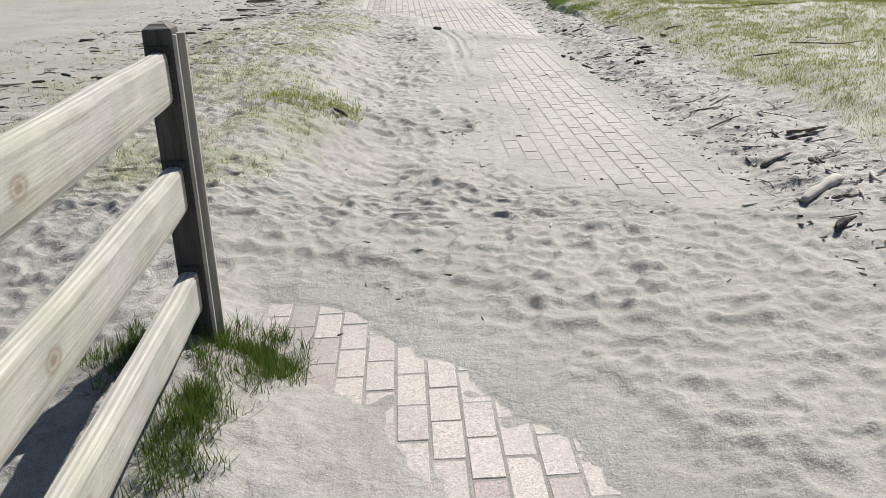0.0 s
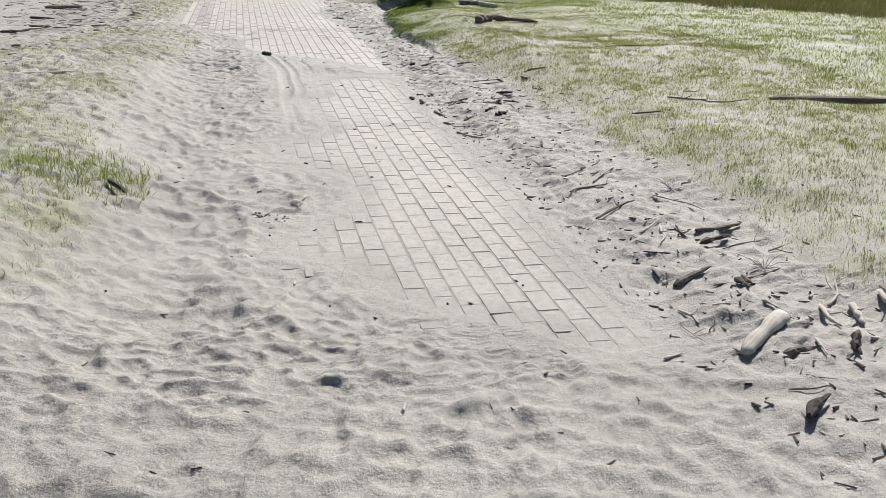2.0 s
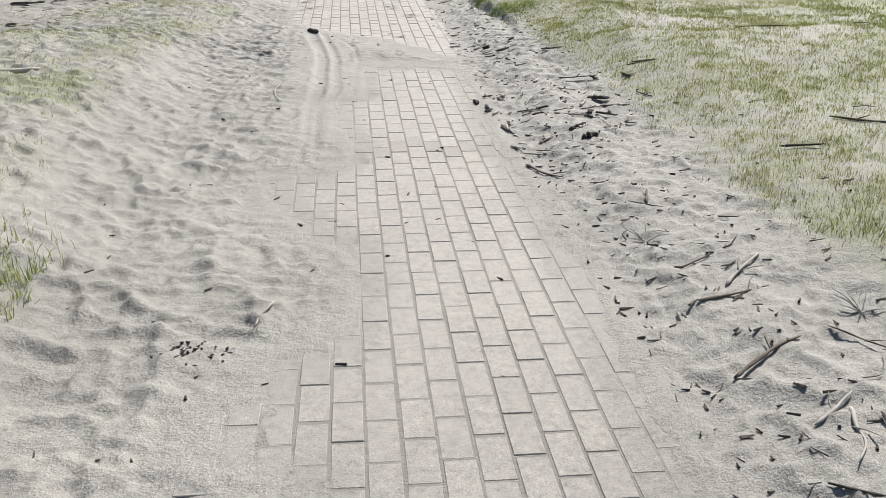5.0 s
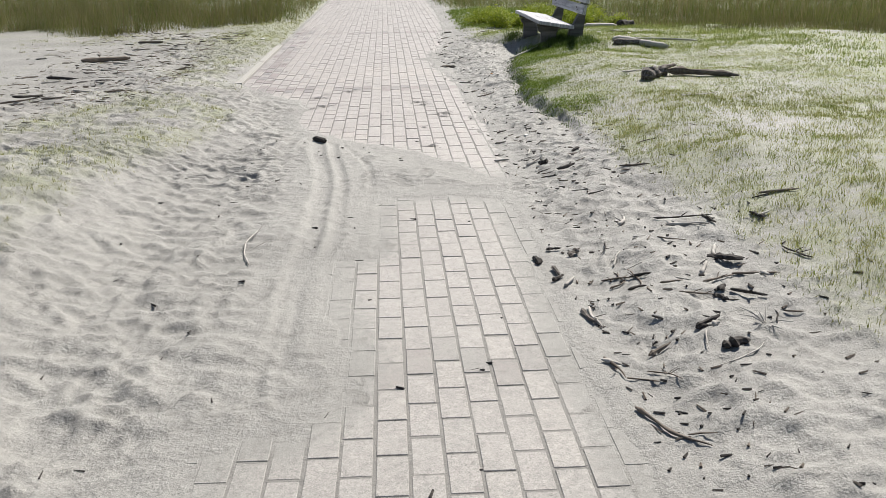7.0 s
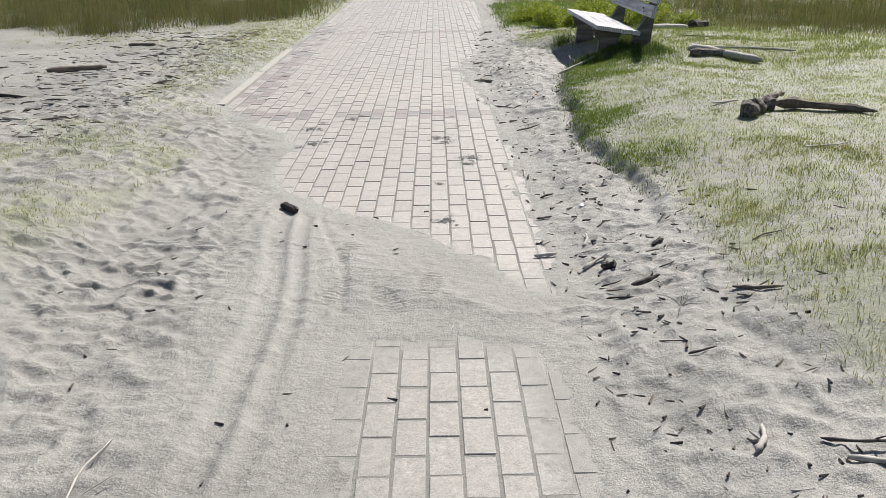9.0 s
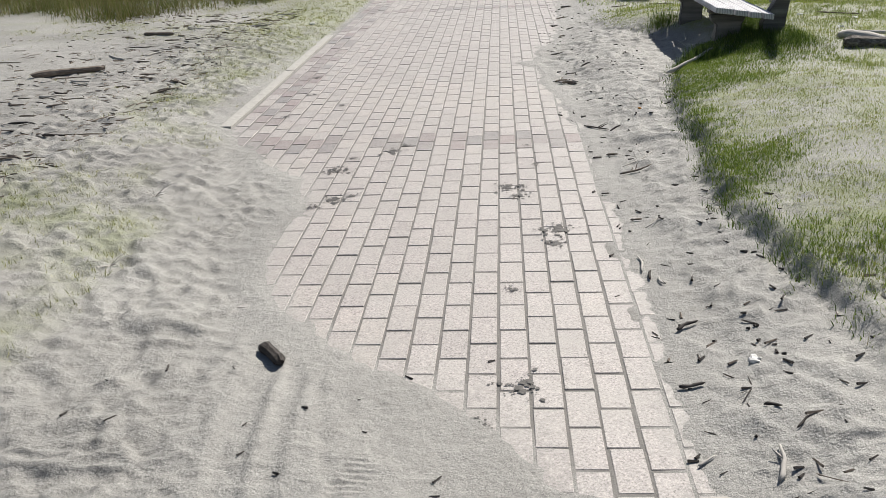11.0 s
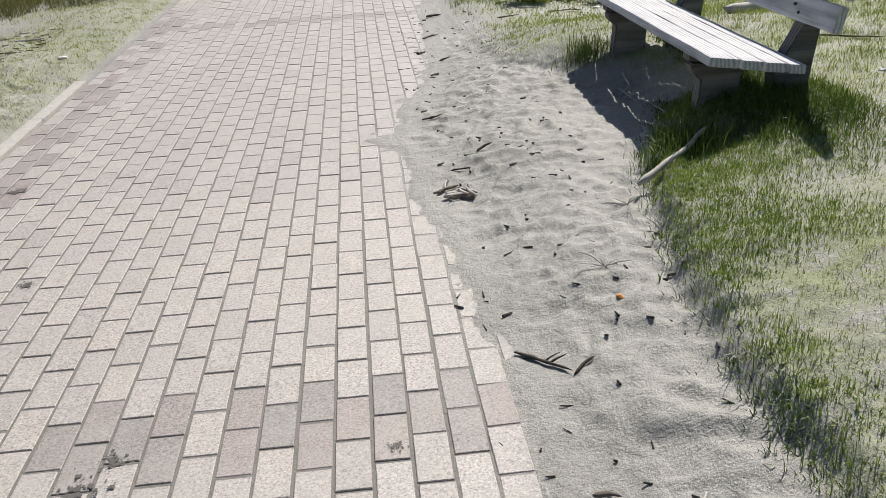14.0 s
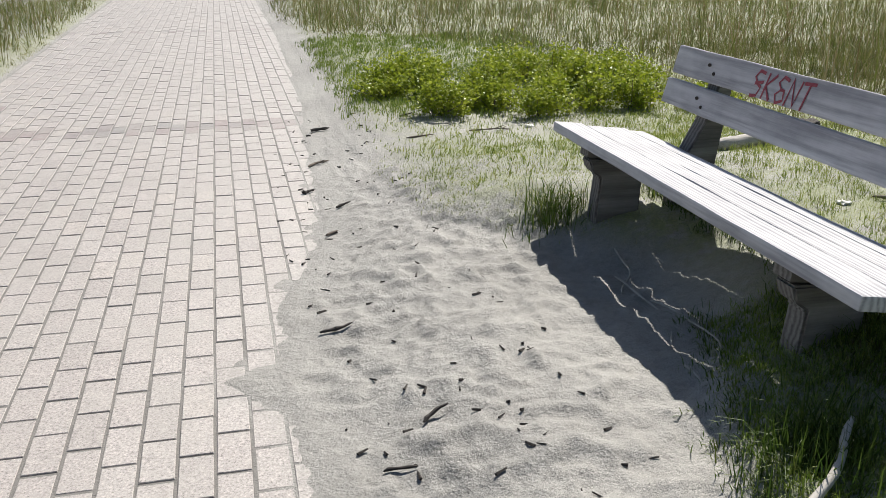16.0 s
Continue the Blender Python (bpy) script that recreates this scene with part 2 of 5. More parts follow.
def pnoise(x, y, seed=0):
    """Gradient noise on arrays, about -0.7 to 0.7."""
    xi, yi = np.floor(x).astype(np.int64), np.floor(y).astype(np.int64)
    xf, yf = x - xi, y - yi

    def corner(ix, iy, dx, dy):
        h = (ix * 374761393 + iy * 668265263 + seed * 974634777) & 0x7FFFFFFF
        h = ((h ^ (h >> 13)) * 1274126177) & 0x7FFFFFFF
        a = (h & 0xFFFF) / 65536.0 * 2 * np.pi
        return np.cos(a) * dx + np.sin(a) * dy

    u, w = xf * xf * xf * (xf * (xf * 6 - 15) + 10), yf * yf * yf * (yf * (yf * 6 - 15) + 10)
    n0 = corner(xi, yi, xf, yf) * (1 - u) + corner(xi + 1, yi, xf - 1, yf) * u
    n1 = corner(xi, yi + 1, xf, yf - 1) * (1 - u) + corner(xi + 1, yi + 1, xf - 1, yf - 1) * u
    return n0 * (1 - w) + n1 * w


def tri_mesh(name, verts, tris, mat, mats=None, mat_index=None, sm=False):
    me = bpy.data.meshes.new(name)
    verts, tris = np.asarray(verts, np.float32), np.asarray(tris, np.int32)
    n = tris.shape[1]
    me.vertices.add(len(verts))
    me.vertices.foreach_set("co", verts.ravel())
    me.loops.add(tris.size)
    me.loops.foreach_set("vertex_index", tris.ravel())
    me.polygons.add(len(tris))
    me.polygons.foreach_set("loop_start", np.arange(0, tris.size, n, dtype=np.int32))
    for m in mats or [mat]:
        me.materials.append(m)
    if mat_index is not None:
        me.polygons.foreach_set("material_index", np.asarray(mat_index, np.int32))
    me.polygons.foreach_set("use_smooth", np.full(len(tris), sm))
    me.update(calc_edges=True)
    return me


def part(name, bm, mat, parent=None, label="", smooth_faces=False):
    me = bpy.data.meshes.new(name)
    for f in bm.faces:
        f.smooth = smooth_faces
    bm.to_mesh(me)
    bm.free()
    me.materials.append(mat)
    ob = new(name, me)
    if parent is not None:
        ob.parent = parent
    if label:
        tagged(ob, label)
    return ob


def plank(lx, ly, lz, bev=0.006, wear=0.0, seed=0, cuts=10):
    """A board along x, centred, with rounded and slightly worn edges."""
    bm = bmesh.new()
    bmesh.ops.create_cube(bm, size=1)
    bmesh.ops.scale(bm, vec=(lx, ly, lz), verts=bm.verts)
    bmesh.ops.bevel(bm, geom=bm.edges[:], offset=bev, segments=2, affect="EDGES", profile=0.6)
    if wear:
        long_edges = [e for e in bm.edges if abs(e.verts[0].co.x - e.verts[1].co.x) > lx * 0.5]
        bmesh.ops.subdivide_edges(bm, edges=long_edges, cuts=cuts, use_grid_fill=True)
        for v in bm.verts:
            k = v.co.x * 3.1 + seed * 7.7
            v.co.y += wear * noise.noise((k, v.co.z * 9, seed)) + wear * 0.5 * noise.noise((k * 5, v.co.y * 20, seed))
            v.co.z += wear * noise.noise((k, v.co.y * 9, seed + 5)) + wear * 0.5 * noise.noise((k * 5, v.co.z * 20, seed + 3))
    return bm


def stick_bm(length, radius, bend=0.15, taper=0.45, seed=0, sides=7, segs=9, knots=0.12, flat=1.0):
    """A bent, knotty piece of wood along x from 0 to length, resting near z = 0."""
    rng = random.Random(seed)
    bm = bmesh.new()
    p1, p2 = rng.uniform(0, 9), rng.uniform(0, 9)
    rows = []
    for i in range(segs + 1):
        u = i / segs
        r = radius * (1 - taper * u) * (1 + knots * 2 * noise.noise((u * 6 + p1, p2, 0)))
        if i in (0, segs):
            r *= 0.5
        cy = bend * length * (math.sin(u * math.pi * 1.1) * 0.5 + 0.5 * noise.noise((u * 2.4 + p2, 0, p1)))
        cz = radius * 0.8 + abs(bend) * length * 0.12 * noise.noise((u * 2.2 + p1, 4, p2))
        ring = []
        for j in range(sides):
            a = 2 * math.pi * j / sides
            rr = r * (1 + knots * noise.noise((u * 9 + p1, math.cos(a) * 1.3, math.sin(a) * 1.3 + p2)))
            ring.append(bm.verts.new((u * length + (0.9 if i in (0, segs) else 0.25) * r * rng.uniform(-1, 1), cy + rr * math.cos(a), cz + rr * flat * math.sin(a))))
        rows.append(ring)
    for a, b in zip(rows, rows[1:]):
        for j in range(sides):
            bm.faces.new((a[j], a[(j + 1) % sides], b[(j + 1) % sides], b[j]))
    bm.faces.new(rows[0][::-1])
    bm.faces.new(rows[-1])
    bmesh.ops.recalc_face_normals(bm, faces=bm.faces)
    return bm


# ---------------------------------------------------------------- the lie of the land
# where the sand lies off the paving: three bare stretches of pavers, as outlines in plan
BARE_A = [(-0.62, 4.80), (-0.44, 4.78), (-0.32, 4.73), (-0.21, 4.58), (-0.10, 4.42), (0.00, 4.30), (0.10, 4.2), (0.22, 3.95), (0.4, 3.72), (0.5, 3.48), (0.3, 3.3), (0.05, 3.42), (-0.04, 3.72), (-0.13, 3.91), (-0.23, 4.06), (-0.32, 4.14), (-0.46, 4.3), (-0.55, 4.5)]
BARE_B = [(0.41, 6.97), (0.40, 7.2), (0.49, 7.27), (0.50, 7.45), (0.59, 7.52), (0.70, 7.54), (0.78, 7.8), (0.81, 8.17), (0.79, 8.42), (0.60, 8.52), (0.59, 8.71), (0.45, 8.90), (0.37, 9.3), (0.66, 9.42), (0.79, 9.62), (0.84, 9.95), (0.72, 10.4), (0.70, 10.95), (0.90, 11.05), (0.90, 11.9), (1.0, 12.06), (1.3, 12.1), (1.59, 12.0), (1.64, 11.3), (1.6, 10.2), (1.62, 9.5), (1.66, 8.9), (1.64, 8.4), (1.67, 8.0), (1.63, 7.4), (1.65, 7.0), (1.62, 6.6), (1.68, 5.9), (1.50, 5.83), (1.38, 5.95), (1.18, 6.12), (0.91, 6.32), (0.78, 6.46), (0.68, 6.74), (0.56, 6.9)]
BARE_C = [(0.2, 14.9), (0.24, 14.45), (0.34, 14.25), (0.48, 14.0), (0.63, 13.81), (0.8, 13.66), (0.98, 13.54), (1.27, 13.21), (1.5, 12.83), (1.64, 12.52), (1.71, 12.5), (1.74, 13.0), (1.70, 13.5), (1.75, 13.9), (1.72, 14.6), (1.74, 15.2), (1.70, 15.5), (1.70, 16.6), (1.62, 17.4), (1.52, 18.0), (1.50, 18.72), (1.4, 18.82), (1.31, 18.92), (1.27, 19.02), (1.5, 19.1), (1.51, 19.31), (1.54, 19.67), (1.66, 19.95), (1.78, 20.4), (1.81, 21.0), (1.86, 22.13), (1.95, 23.3), (2.04, 26.5), (2.1, 34.0), (2.15, 70.0), (-0.66, 70.0), (-0.66, 17.0), (-0.42, 16.5), (-0.15, 16.05), (0.12, 15.75), (0.24, 15.2)]
EDGE_Y = [0, 5.0, 6.1, 6.9, 8.1, 9.3, 10.9, 12.5, 13.9, 14.4, 14.9, 15.3, 15.8, 16.5, 17.1, 17.6, 18.1, 18.7, 19.4, 19.85, 20.3, 20.8, 22.5, 25, 33, 70]
EDGE_X = [2.9, 2.7, 2.42, 2.55, 2.48, 2.45, 2.47, 2.32, 2.36, 2.29, 2.22, 2.24, 2.32, 2.31, 2.4, 2.47, 2.6, 2.86, 2.95, 2.62, 2.27, 2.22, 2.14, 2.2, 2.3, 2.4]


def outside(x, y, poly):
    """Signed distance to an outline, positive outside it."""
    p = np.array(poly)
    q = np.roll(p, -1, 0)
    best = np.full(x.shape, 1e9)
    inside = np.zeros(x.shape, bool)
    for (ax, ay), (bx, by) in zip(p, q):
        dx, dy = bx - ax, by - ay
        t = np.clip(((x - ax) * dx + (y - ay) * dy) / (dx * dx + dy * dy), 0, 1)
        best = np.minimum(best, (x - ax - t * dx) ** 2 + (y - ay - t * dy) ** 2)
        cross = ((ay > y) != (by > y)) & (x < (bx - ax) * (y - ay) / (by - ay + 1e-12) + ax)
        inside ^= cross
    d = np.sqrt(best)
    return np.where(inside, -d, d)


def bare(x, y):
    return np.minimum(np.minimum(outside(x, y, BARE_A), outside(x, y, BARE_B)), outside(x, y, BARE_C))


# old footprints in the sand: place, heading, size, depth
_rng = np.random.RandomState(5)
PRINTS = []
for _ in range(1100):
    py = _rng.uniform(2.2, 21.5)
    px = _rng.uniform(-0.6, 2.2) if py < 7.0 else (_rng.uniform(-0.6, 0.9) if _rng.rand() < 0.62 else _rng.uniform(1.6, 2.4))
    if py > 16 and px < 1.3:
        px = _rng.uniform(1.6, 2.6)
    big = _rng.rand() < 0.25
    PRINTS.append((px, py, _rng.normal(0, 0.7), (0.115 if big else 0.045) * _rng.uniform(0.75, 1.3), (0.05 if big else 0.034) * _rng.uniform(0.8, 1.3), _rng.uniform(0.003, 0.006) if big else _rng.uniform(0.002, 0.004)))


def hollows(x, y, cell, seed, long=1.0, slim=0.7):
    """Overlapping oval hollows, one to a cell: 0 between them, towards -1 at the bottom of the deepest."""
    u, v = x / cell, y / cell
    iu, iv = np.floor(u).astype(np.int64), np.floor(v).astype(np.int64)
    low = np.zeros(u.shape)
    for i in (-1, 0, 1):
        for j in (-1, 0, 1):
            h = ((iu + i) * 73856093 ^ (iv + j) * 19349663 ^ seed * 83492791) & 0x7FFFFFFF
            h = ((h ^ (h >> 15)) * 1103515245 + 12345) & 0x7FFFFFFF
            a, b, c = (h & 0x3FF) / 1023.0, ((h >> 10) & 0x3FF) / 1023.0, ((h >> 20) & 0x3FF) / 1023.0
            dx, dy = u - iu - i - a, v - iv - j - b
            t = (c * 7.0 - 3.5) * 0.6
            ct, st = np.cos(t), np.sin(t)
            p, q = (dx * st + dy * ct) / long, (dx * ct - dy * st) / slim
            low = np.minimum(low, -(0.35 + 0.65 * ((a + c) % 1.0)) * smooth(1.9 - 2.1 * np.sqrt(p * p + q * q)))
    return low


# shoe prints with a ribbed sole: place, heading, half length
SOLES = [(0.82, 12.96, 0.1, 0.15), (1.2, 12.56, 0.12, 0.14), (1.03, 12.40, -0.45, 0.14), (0.82, 12.50, 0.2, 0.14), (1.13, 6.10, -0.1, 0.14), (1.21, 5.74, -0.5, 0.14), (0.98, 6.02, 0.3, 0.13), (1.33, 6.0, -0.2, 0.12)]


def lie(x, y):
    """Height of the ground."""
    x, y = np.asarray(x, float), np.asarray(y, float)
    wy = np.interp(y, [0, 5.0, 6.4, 11, 13, 14.5, 16.5, 18], [0.15, 0.15, 1.0, 1.0, 0.7, 0.45, 0.15, 0.1])
    z = 0.23 * wy * smooth((-0.1 - x) / 0.95)
    z += 0.06 * np.exp(-(((x + 0.75) / 0.45) ** 2 + ((y - 7.6) / 0.75) ** 2))
    z += 0.12 * np.exp(-(((x + 0.82) / 0.34) ** 2 + ((y - 4.05) / 0.7) ** 2))
    z += 0.055 * smooth((x - 1.72) / 0.5) * np.interp(y, [0, 6, 20, 21.5], [1, 1, 0.8, 0.1])
    gx = np.interp(y, EDGE_Y, EDGE_X) + 0.06 * pnoise(y * 2.1, x * 0 + 3.3, 4)
    rise = np.interp(y, [0, 9, 12.5, 14.4, 18.0, 18.8, 20.2, 21.5, 30], [0.13, 0.15, 0.17, 0.18, 0.19, 0.18, 0.15, 0.04, 0.03])
    width = np.interp(y, [0, 11, 14, 17.5, 18.4, 20.5, 22], [0.9, 0.9, 1.1, 1.1, 0.5, 0.7, 0.8])
    scarp = np.interp(y, [12.8, 14.0, 17.8, 18.6], [0.05, 0.36, 0.36, 0.1])
    z += rise * (scarp * smooth((x - gx + 0.05) / 0.1) + (1 - scarp) * smooth((x - gx + 0.12) / width))
    z += 0.06 * smooth((x - 3.0) / 4) + 0.25 * smooth((np.abs(x - 0.7) - 6) / 25)
    side = smooth((np.abs(x - 0.75) - 1.3) / 1.2)
    z += side * (0.07 * pnoise(x * 0.55, y * 0.55, 1) + 0.035 * pnoise(x * 1.7, y * 1.7, 2))
    s = bare(x, y)
    s = s + 0.045 * pnoise(x * 5, y * 5, 7) + 0.03 * pnoise(x * 16, y * 16, 8)
    z = z * smooth(s / 0.22)
    # grit lies low in the joints, rises towards the edge and laps over the pavers
    bed = -0.0082 + 0.0012 * np.interp(y, [11, 12.4], [1, 0])
    lap = bed + (-0.0062 - bed) * smooth((s + 0.2) / 0.2) + 0.001 * pnoise(x * 11, y * 11, 9) * smooth((s + 0.35) / 0.3)
    zz = lap + np.where(s > 0, z + 0.006 * smooth(s / 0.06) + 0.042 * smooth(s / 0.6), 0)
    loose = smooth((s - 0.01) / 0.3)
    rough = np.interp(y, [0, 3, 5, 8, 20, 40], [0.95, 1.1, 1.3, 1.25, 1.15, 0.6]) * (1 - 0.2 * smooth((x - 1.6) / 0.3))
    rough = rough * (1 - 0.8 * smooth((x - 0.15) / 0.3) * smooth((1.75 - x) / 0.2) * smooth((y - 9.4) / 1.0) * smooth((14.2 - y) / 0.4))
    rough = rough * (1 - 0.45 * smooth((0.55 - outside(x, y, BARE_A)) / 0.35))
    grassy = smooth((x - np.interp(y, EDGE_Y, EDGE_X)) / 0.3)
    rough = rough * (1 - 0.6 * grassy)
    # far from the walked strip the sand is smoother
    rough = rough * smooth((x + 3.6) / 1.4) * smooth((4.4 - x) / 1.4) * smooth((24.5 - y) / 2.5) * smooth((y - 1.8) / 1.0)
    wobx, woby = x + 0.05 * pnoise(x * 4.3, y * 4.3, 21) + 0.02 * pnoise(x * 13, y * 13, 23), y + 0.05 * pnoise(x * 4.3, y * 4.3, 22) + 0.02 * pnoise(x * 13, y * 13, 24)
    busy = 0.65 + 0.4 * smooth((pnoise(x * 1.1, y * 1.1, 16) + 0.35) / 0.5)
    deep = 0.02 * pnoise(wobx * 2.6, woby * 2.9, 11) + 0.014 + 0.013 * hollows(wobx, woby, 0.25, 12, 0.95, 0.55) * busy
    deep += 0.019 * hollows(wobx + 5.3, woby, 0.12, 13, 1.0, 0.62) * busy + 0.011 * hollows(wobx, woby + 3.1, 0.062, 14, 1.0, 0.8)
    deep -= 0.024 * np.abs(pnoise(wobx * 6.5, woby * 8.5, 17)) + 0.012 * np.abs(pnoise(wobx * 14, woby * 18, 18))
    deep = np.where(deep < -0.02, -0.02 + 0.3 * (deep + 0.02), deep)
    zz += loose * rough * deep
    # soft wheel ruts running along the sanded stretch
    rut = smooth((y - 9.5) / 0.8) * smooth((13.8 - y) / 0.2)
    along = [9.5, 10.5, 11.3, 12.2, 12.75, 13.7]
    for xs_, w, d in (([0.53, 0.54, 0.55, 0.58, 0.52, 0.42], 0.05, 0.011), ([0.58, 0.58, 0.68, 0.68, 0.62, 0.54], 0.034, 0.009), ([0.7, 0.76, 0.8, 0.86, 0.82, 0.60], 0.02, 0.005)):
        e = (x - np.interp(y, along, xs_) - 0.008 * np.sin(y * 5.1)) / w
        zz += rut * loose * d * (-np.exp(-e ** 4) + 0.35 * np.exp(-((np.abs(e) - 1.5) ** 2) * 5))
    for sx, sy, a, half in SOLES:
        c_, s_ = math.cos(a), math.sin(a)
        u, v = ((y - sy) * c_ + (x - sx) * s_) / half, ((x - sx) * c_ - (y - sy) * s_) / (half * 0.36)
        inside = smooth((1.08 - np.sqrt(u * u + v * v * (1.15 - 0.25 * np.clip(u, -1, 1)))) / 0.14)
        zz += inside * (-0.004 + 0.0024 * np.sin(u * half * 2 * np.pi / 0.026 + 0.8 * v * v))
    return zz


def dents(xs, ys, Z):
    """Presses the footprints into the height grid, each with a soft rim."""
    sink, rim = np.zeros(Z.shape), np.zeros(Z.shape)
    for px, py, a, l, w, d in PRINTS:
        i0, i1 = np.searchsorted(xs, (px - l * 2, px + l * 2))
        j0, j1 = np.searchsorted(ys, (py - l * 2, py + l * 2))
        if i1 - i0 < 2 or j1 - j0 < 2:
            continue
        X, Y = np.meshgrid(xs[i0:i1], ys[j0:j1])
        c, s = math.cos(a), math.sin(a)
        u, v = ((Y - py) * c + (X - px) * s) / l, ((X - px) * c - (Y - py) * s) / w
        r = np.sqrt(u * u + v * v) + 0.25 * pnoise(X * 14, Y * 14, 31)
        keep = smooth((bare(X, Y) - 0.03) / 0.2)
        here = (slice(j0, j1), slice(i0, i1))
        sink[here] = np.minimum(sink[here], -keep * d * smooth((1.12 - r) / 0.3))
        rim[here] = np.maximum(rim[here], keep * d * 0.4 * np.exp(-((r - 1.3) / 0.25) ** 2))
    Z += sink + rim * (sink > -0.002)


def axis(lo, hi, step, far_lo, far_hi, grow=1.12):
    mid = list(np.arange(lo, hi + step / 2, step))
    up, s, v = [], step, hi
    while v < far_hi:
        s *= grow
        v += s
        up.append(v)
    dn, s, v = [], step, lo
    while v > far_lo:
        s *= grow
        v -= s
        dn.append(v)
    return np.array(dn[::-1] + mid + up)


XS = axis(-1.8, 2.6, 0.0155, -420, 420, 1.11)
YS = axis(3.2, 21.0, 0.0175, -420, 900, 1.11)
# a closer net where the ribbed shoe prints are
YS = np.union1d(YS, np.concatenate([np.arange(12.25, 13.15, 0.0065), np.arange(5.6, 6.25, 0.0065)]))
GX, GY = np.meshgrid(XS, YS)
GZ = lie(GX, GY)
dents(XS, YS, GZ)


def height(x, y):
    """Height of the built ground sheet at points, by bilinear reading."""
    x, y = np.asarray(x, float), np.asarray(y, float)
    i = np.clip(np.searchsorted(XS, x) - 1, 0, len(XS) - 2)
    j = np.clip(np.searchsorted(YS, y) - 1, 0, len(YS) - 2)
    u, v = (x - XS[i]) / (XS[i + 1] - XS[i]), (y - YS[j]) / (YS[j + 1] - YS[j])
    return (GZ[j, i] * (1 - u) + GZ[j, i + 1] * u) * (1 - v) + (GZ[j + 1, i] * (1 - u) + GZ[j + 1, i + 1] * u) * v


def hz(x, y):
    return float(height(np.array([x]), np.array([y]))[0])


def turf_right(x, y):
    gx = np.interp(y, EDGE_Y, EDGE_X)
    w = np.interp(y, [0, 12, 14, 19, 20.5, 22], [0.3, 0.3, 0.22, 0.22, 0.4, 0.5])
    n = 0.62 + 0.7 * pnoise(x * 1.3, y * 1.3, 41) + 0.5 * pnoise(x * 4, y * 4, 42) + 0.3 * smooth((y - 20) / 2)
    low = np.interp(y, [13.5, 14.2, 18.0, 18.5], [-0.02, 0.08, 0.08, -0.02])
    return smooth((x - gx + low) / w) * np.clip(n, 0.08, 1) * (1 - 0.6 * np.exp(-((y - 22.2) / 0.6) ** 2) * smooth((4.2 - x) / 0.5))


def turf_left(x, y):
    ex = np.interp(y, [5, 5.9, 6.3, 7.7, 8.4, 10.5, 12, 13.5, 15, 16.2, 17, 20, 23, 30], [-0.85, -0.75, -0.4, -0.38, -0.5, -0.6, -0.6, -0.3, -0.2, -0.3, -0.66, -0.66, -0.64, -0.62])
    n = np.interp(y, [8, 13, 16], [0.4, 0.48, 0.2]) + 0.9 * pnoise(x * 1.1, y * 1.1, 51) + 0.6 * pnoise(x * 3.6, y * 3.6, 52)
    d = smooth((ex - x) / 0.35) * smooth((y - 5.6) / 0.5) * np.clip(n, 0.0, 1)
    # open sand with driftwood further off
    open_sand = smooth((-1.7 + 0.10 * (y - 13) - x) / 0.5) * smooth((21.5 - y) / 1.2) * smooth((y - 4) / 3) * np.interp(y, [0, 9, 12, 14], [0.6, 0.6, 0.9, 1])
    verge = smooth((-0.63 - x) / 0.1) * smooth((x + 2.2) / 0.9) * smooth((y - 18.2) / 1.5)
    return np.clip(d * (1 - 0.93 * open_sand) + np.interp(y, [19, 22], [0.3, 0.75]) * verge, 0, 1)


TURF = np.clip(turf_right(GX, GY) * np.interp(GY, [0, 12, 15, 60], [0.75, 0.8, 1, 1]) * (1 + 0.8 * smooth((GX - 3.6) / 2)) + turf_left(GX, GY) * 0.8, 0, 1)
nx, ny = len(XS), len(YS)
idx = np.arange(nx * ny).reshape(ny, nx)
quads = np.stack([idx[:-1, :-1], idx[:-1, 1:], idx[1:, 1:], idx[1:, :-1]], -1).reshape(-1, 4)
gm = tri_mesh("ground", np.stack([GX, GY, GZ], -1).reshape(-1, 3), quads, SAND, sm=True)
gm.attributes.new("filler", "FLOAT", "POINT").data.foreach_set("value", (smooth(-(bare(GX, GY) + 0.045 * pnoise(GX * 5, GY * 5, 7)) / 0.12) * np.interp(GY, [6.0, 9.0, 12.0, 13.0, 16.0, 23.0], [0.45, 0.55, 0.6, 0.9, 0.9, 0.55])).ravel().astype(np.float32))
gm.attributes.new("turf", "FLOAT", "POINT").data.foreach_set("value", TURF.ravel().astype(np.float32))
tagged(new("ground", gm), "trodden pale grey dune sand with footprints and grassy banks", "sand", kind="structure")


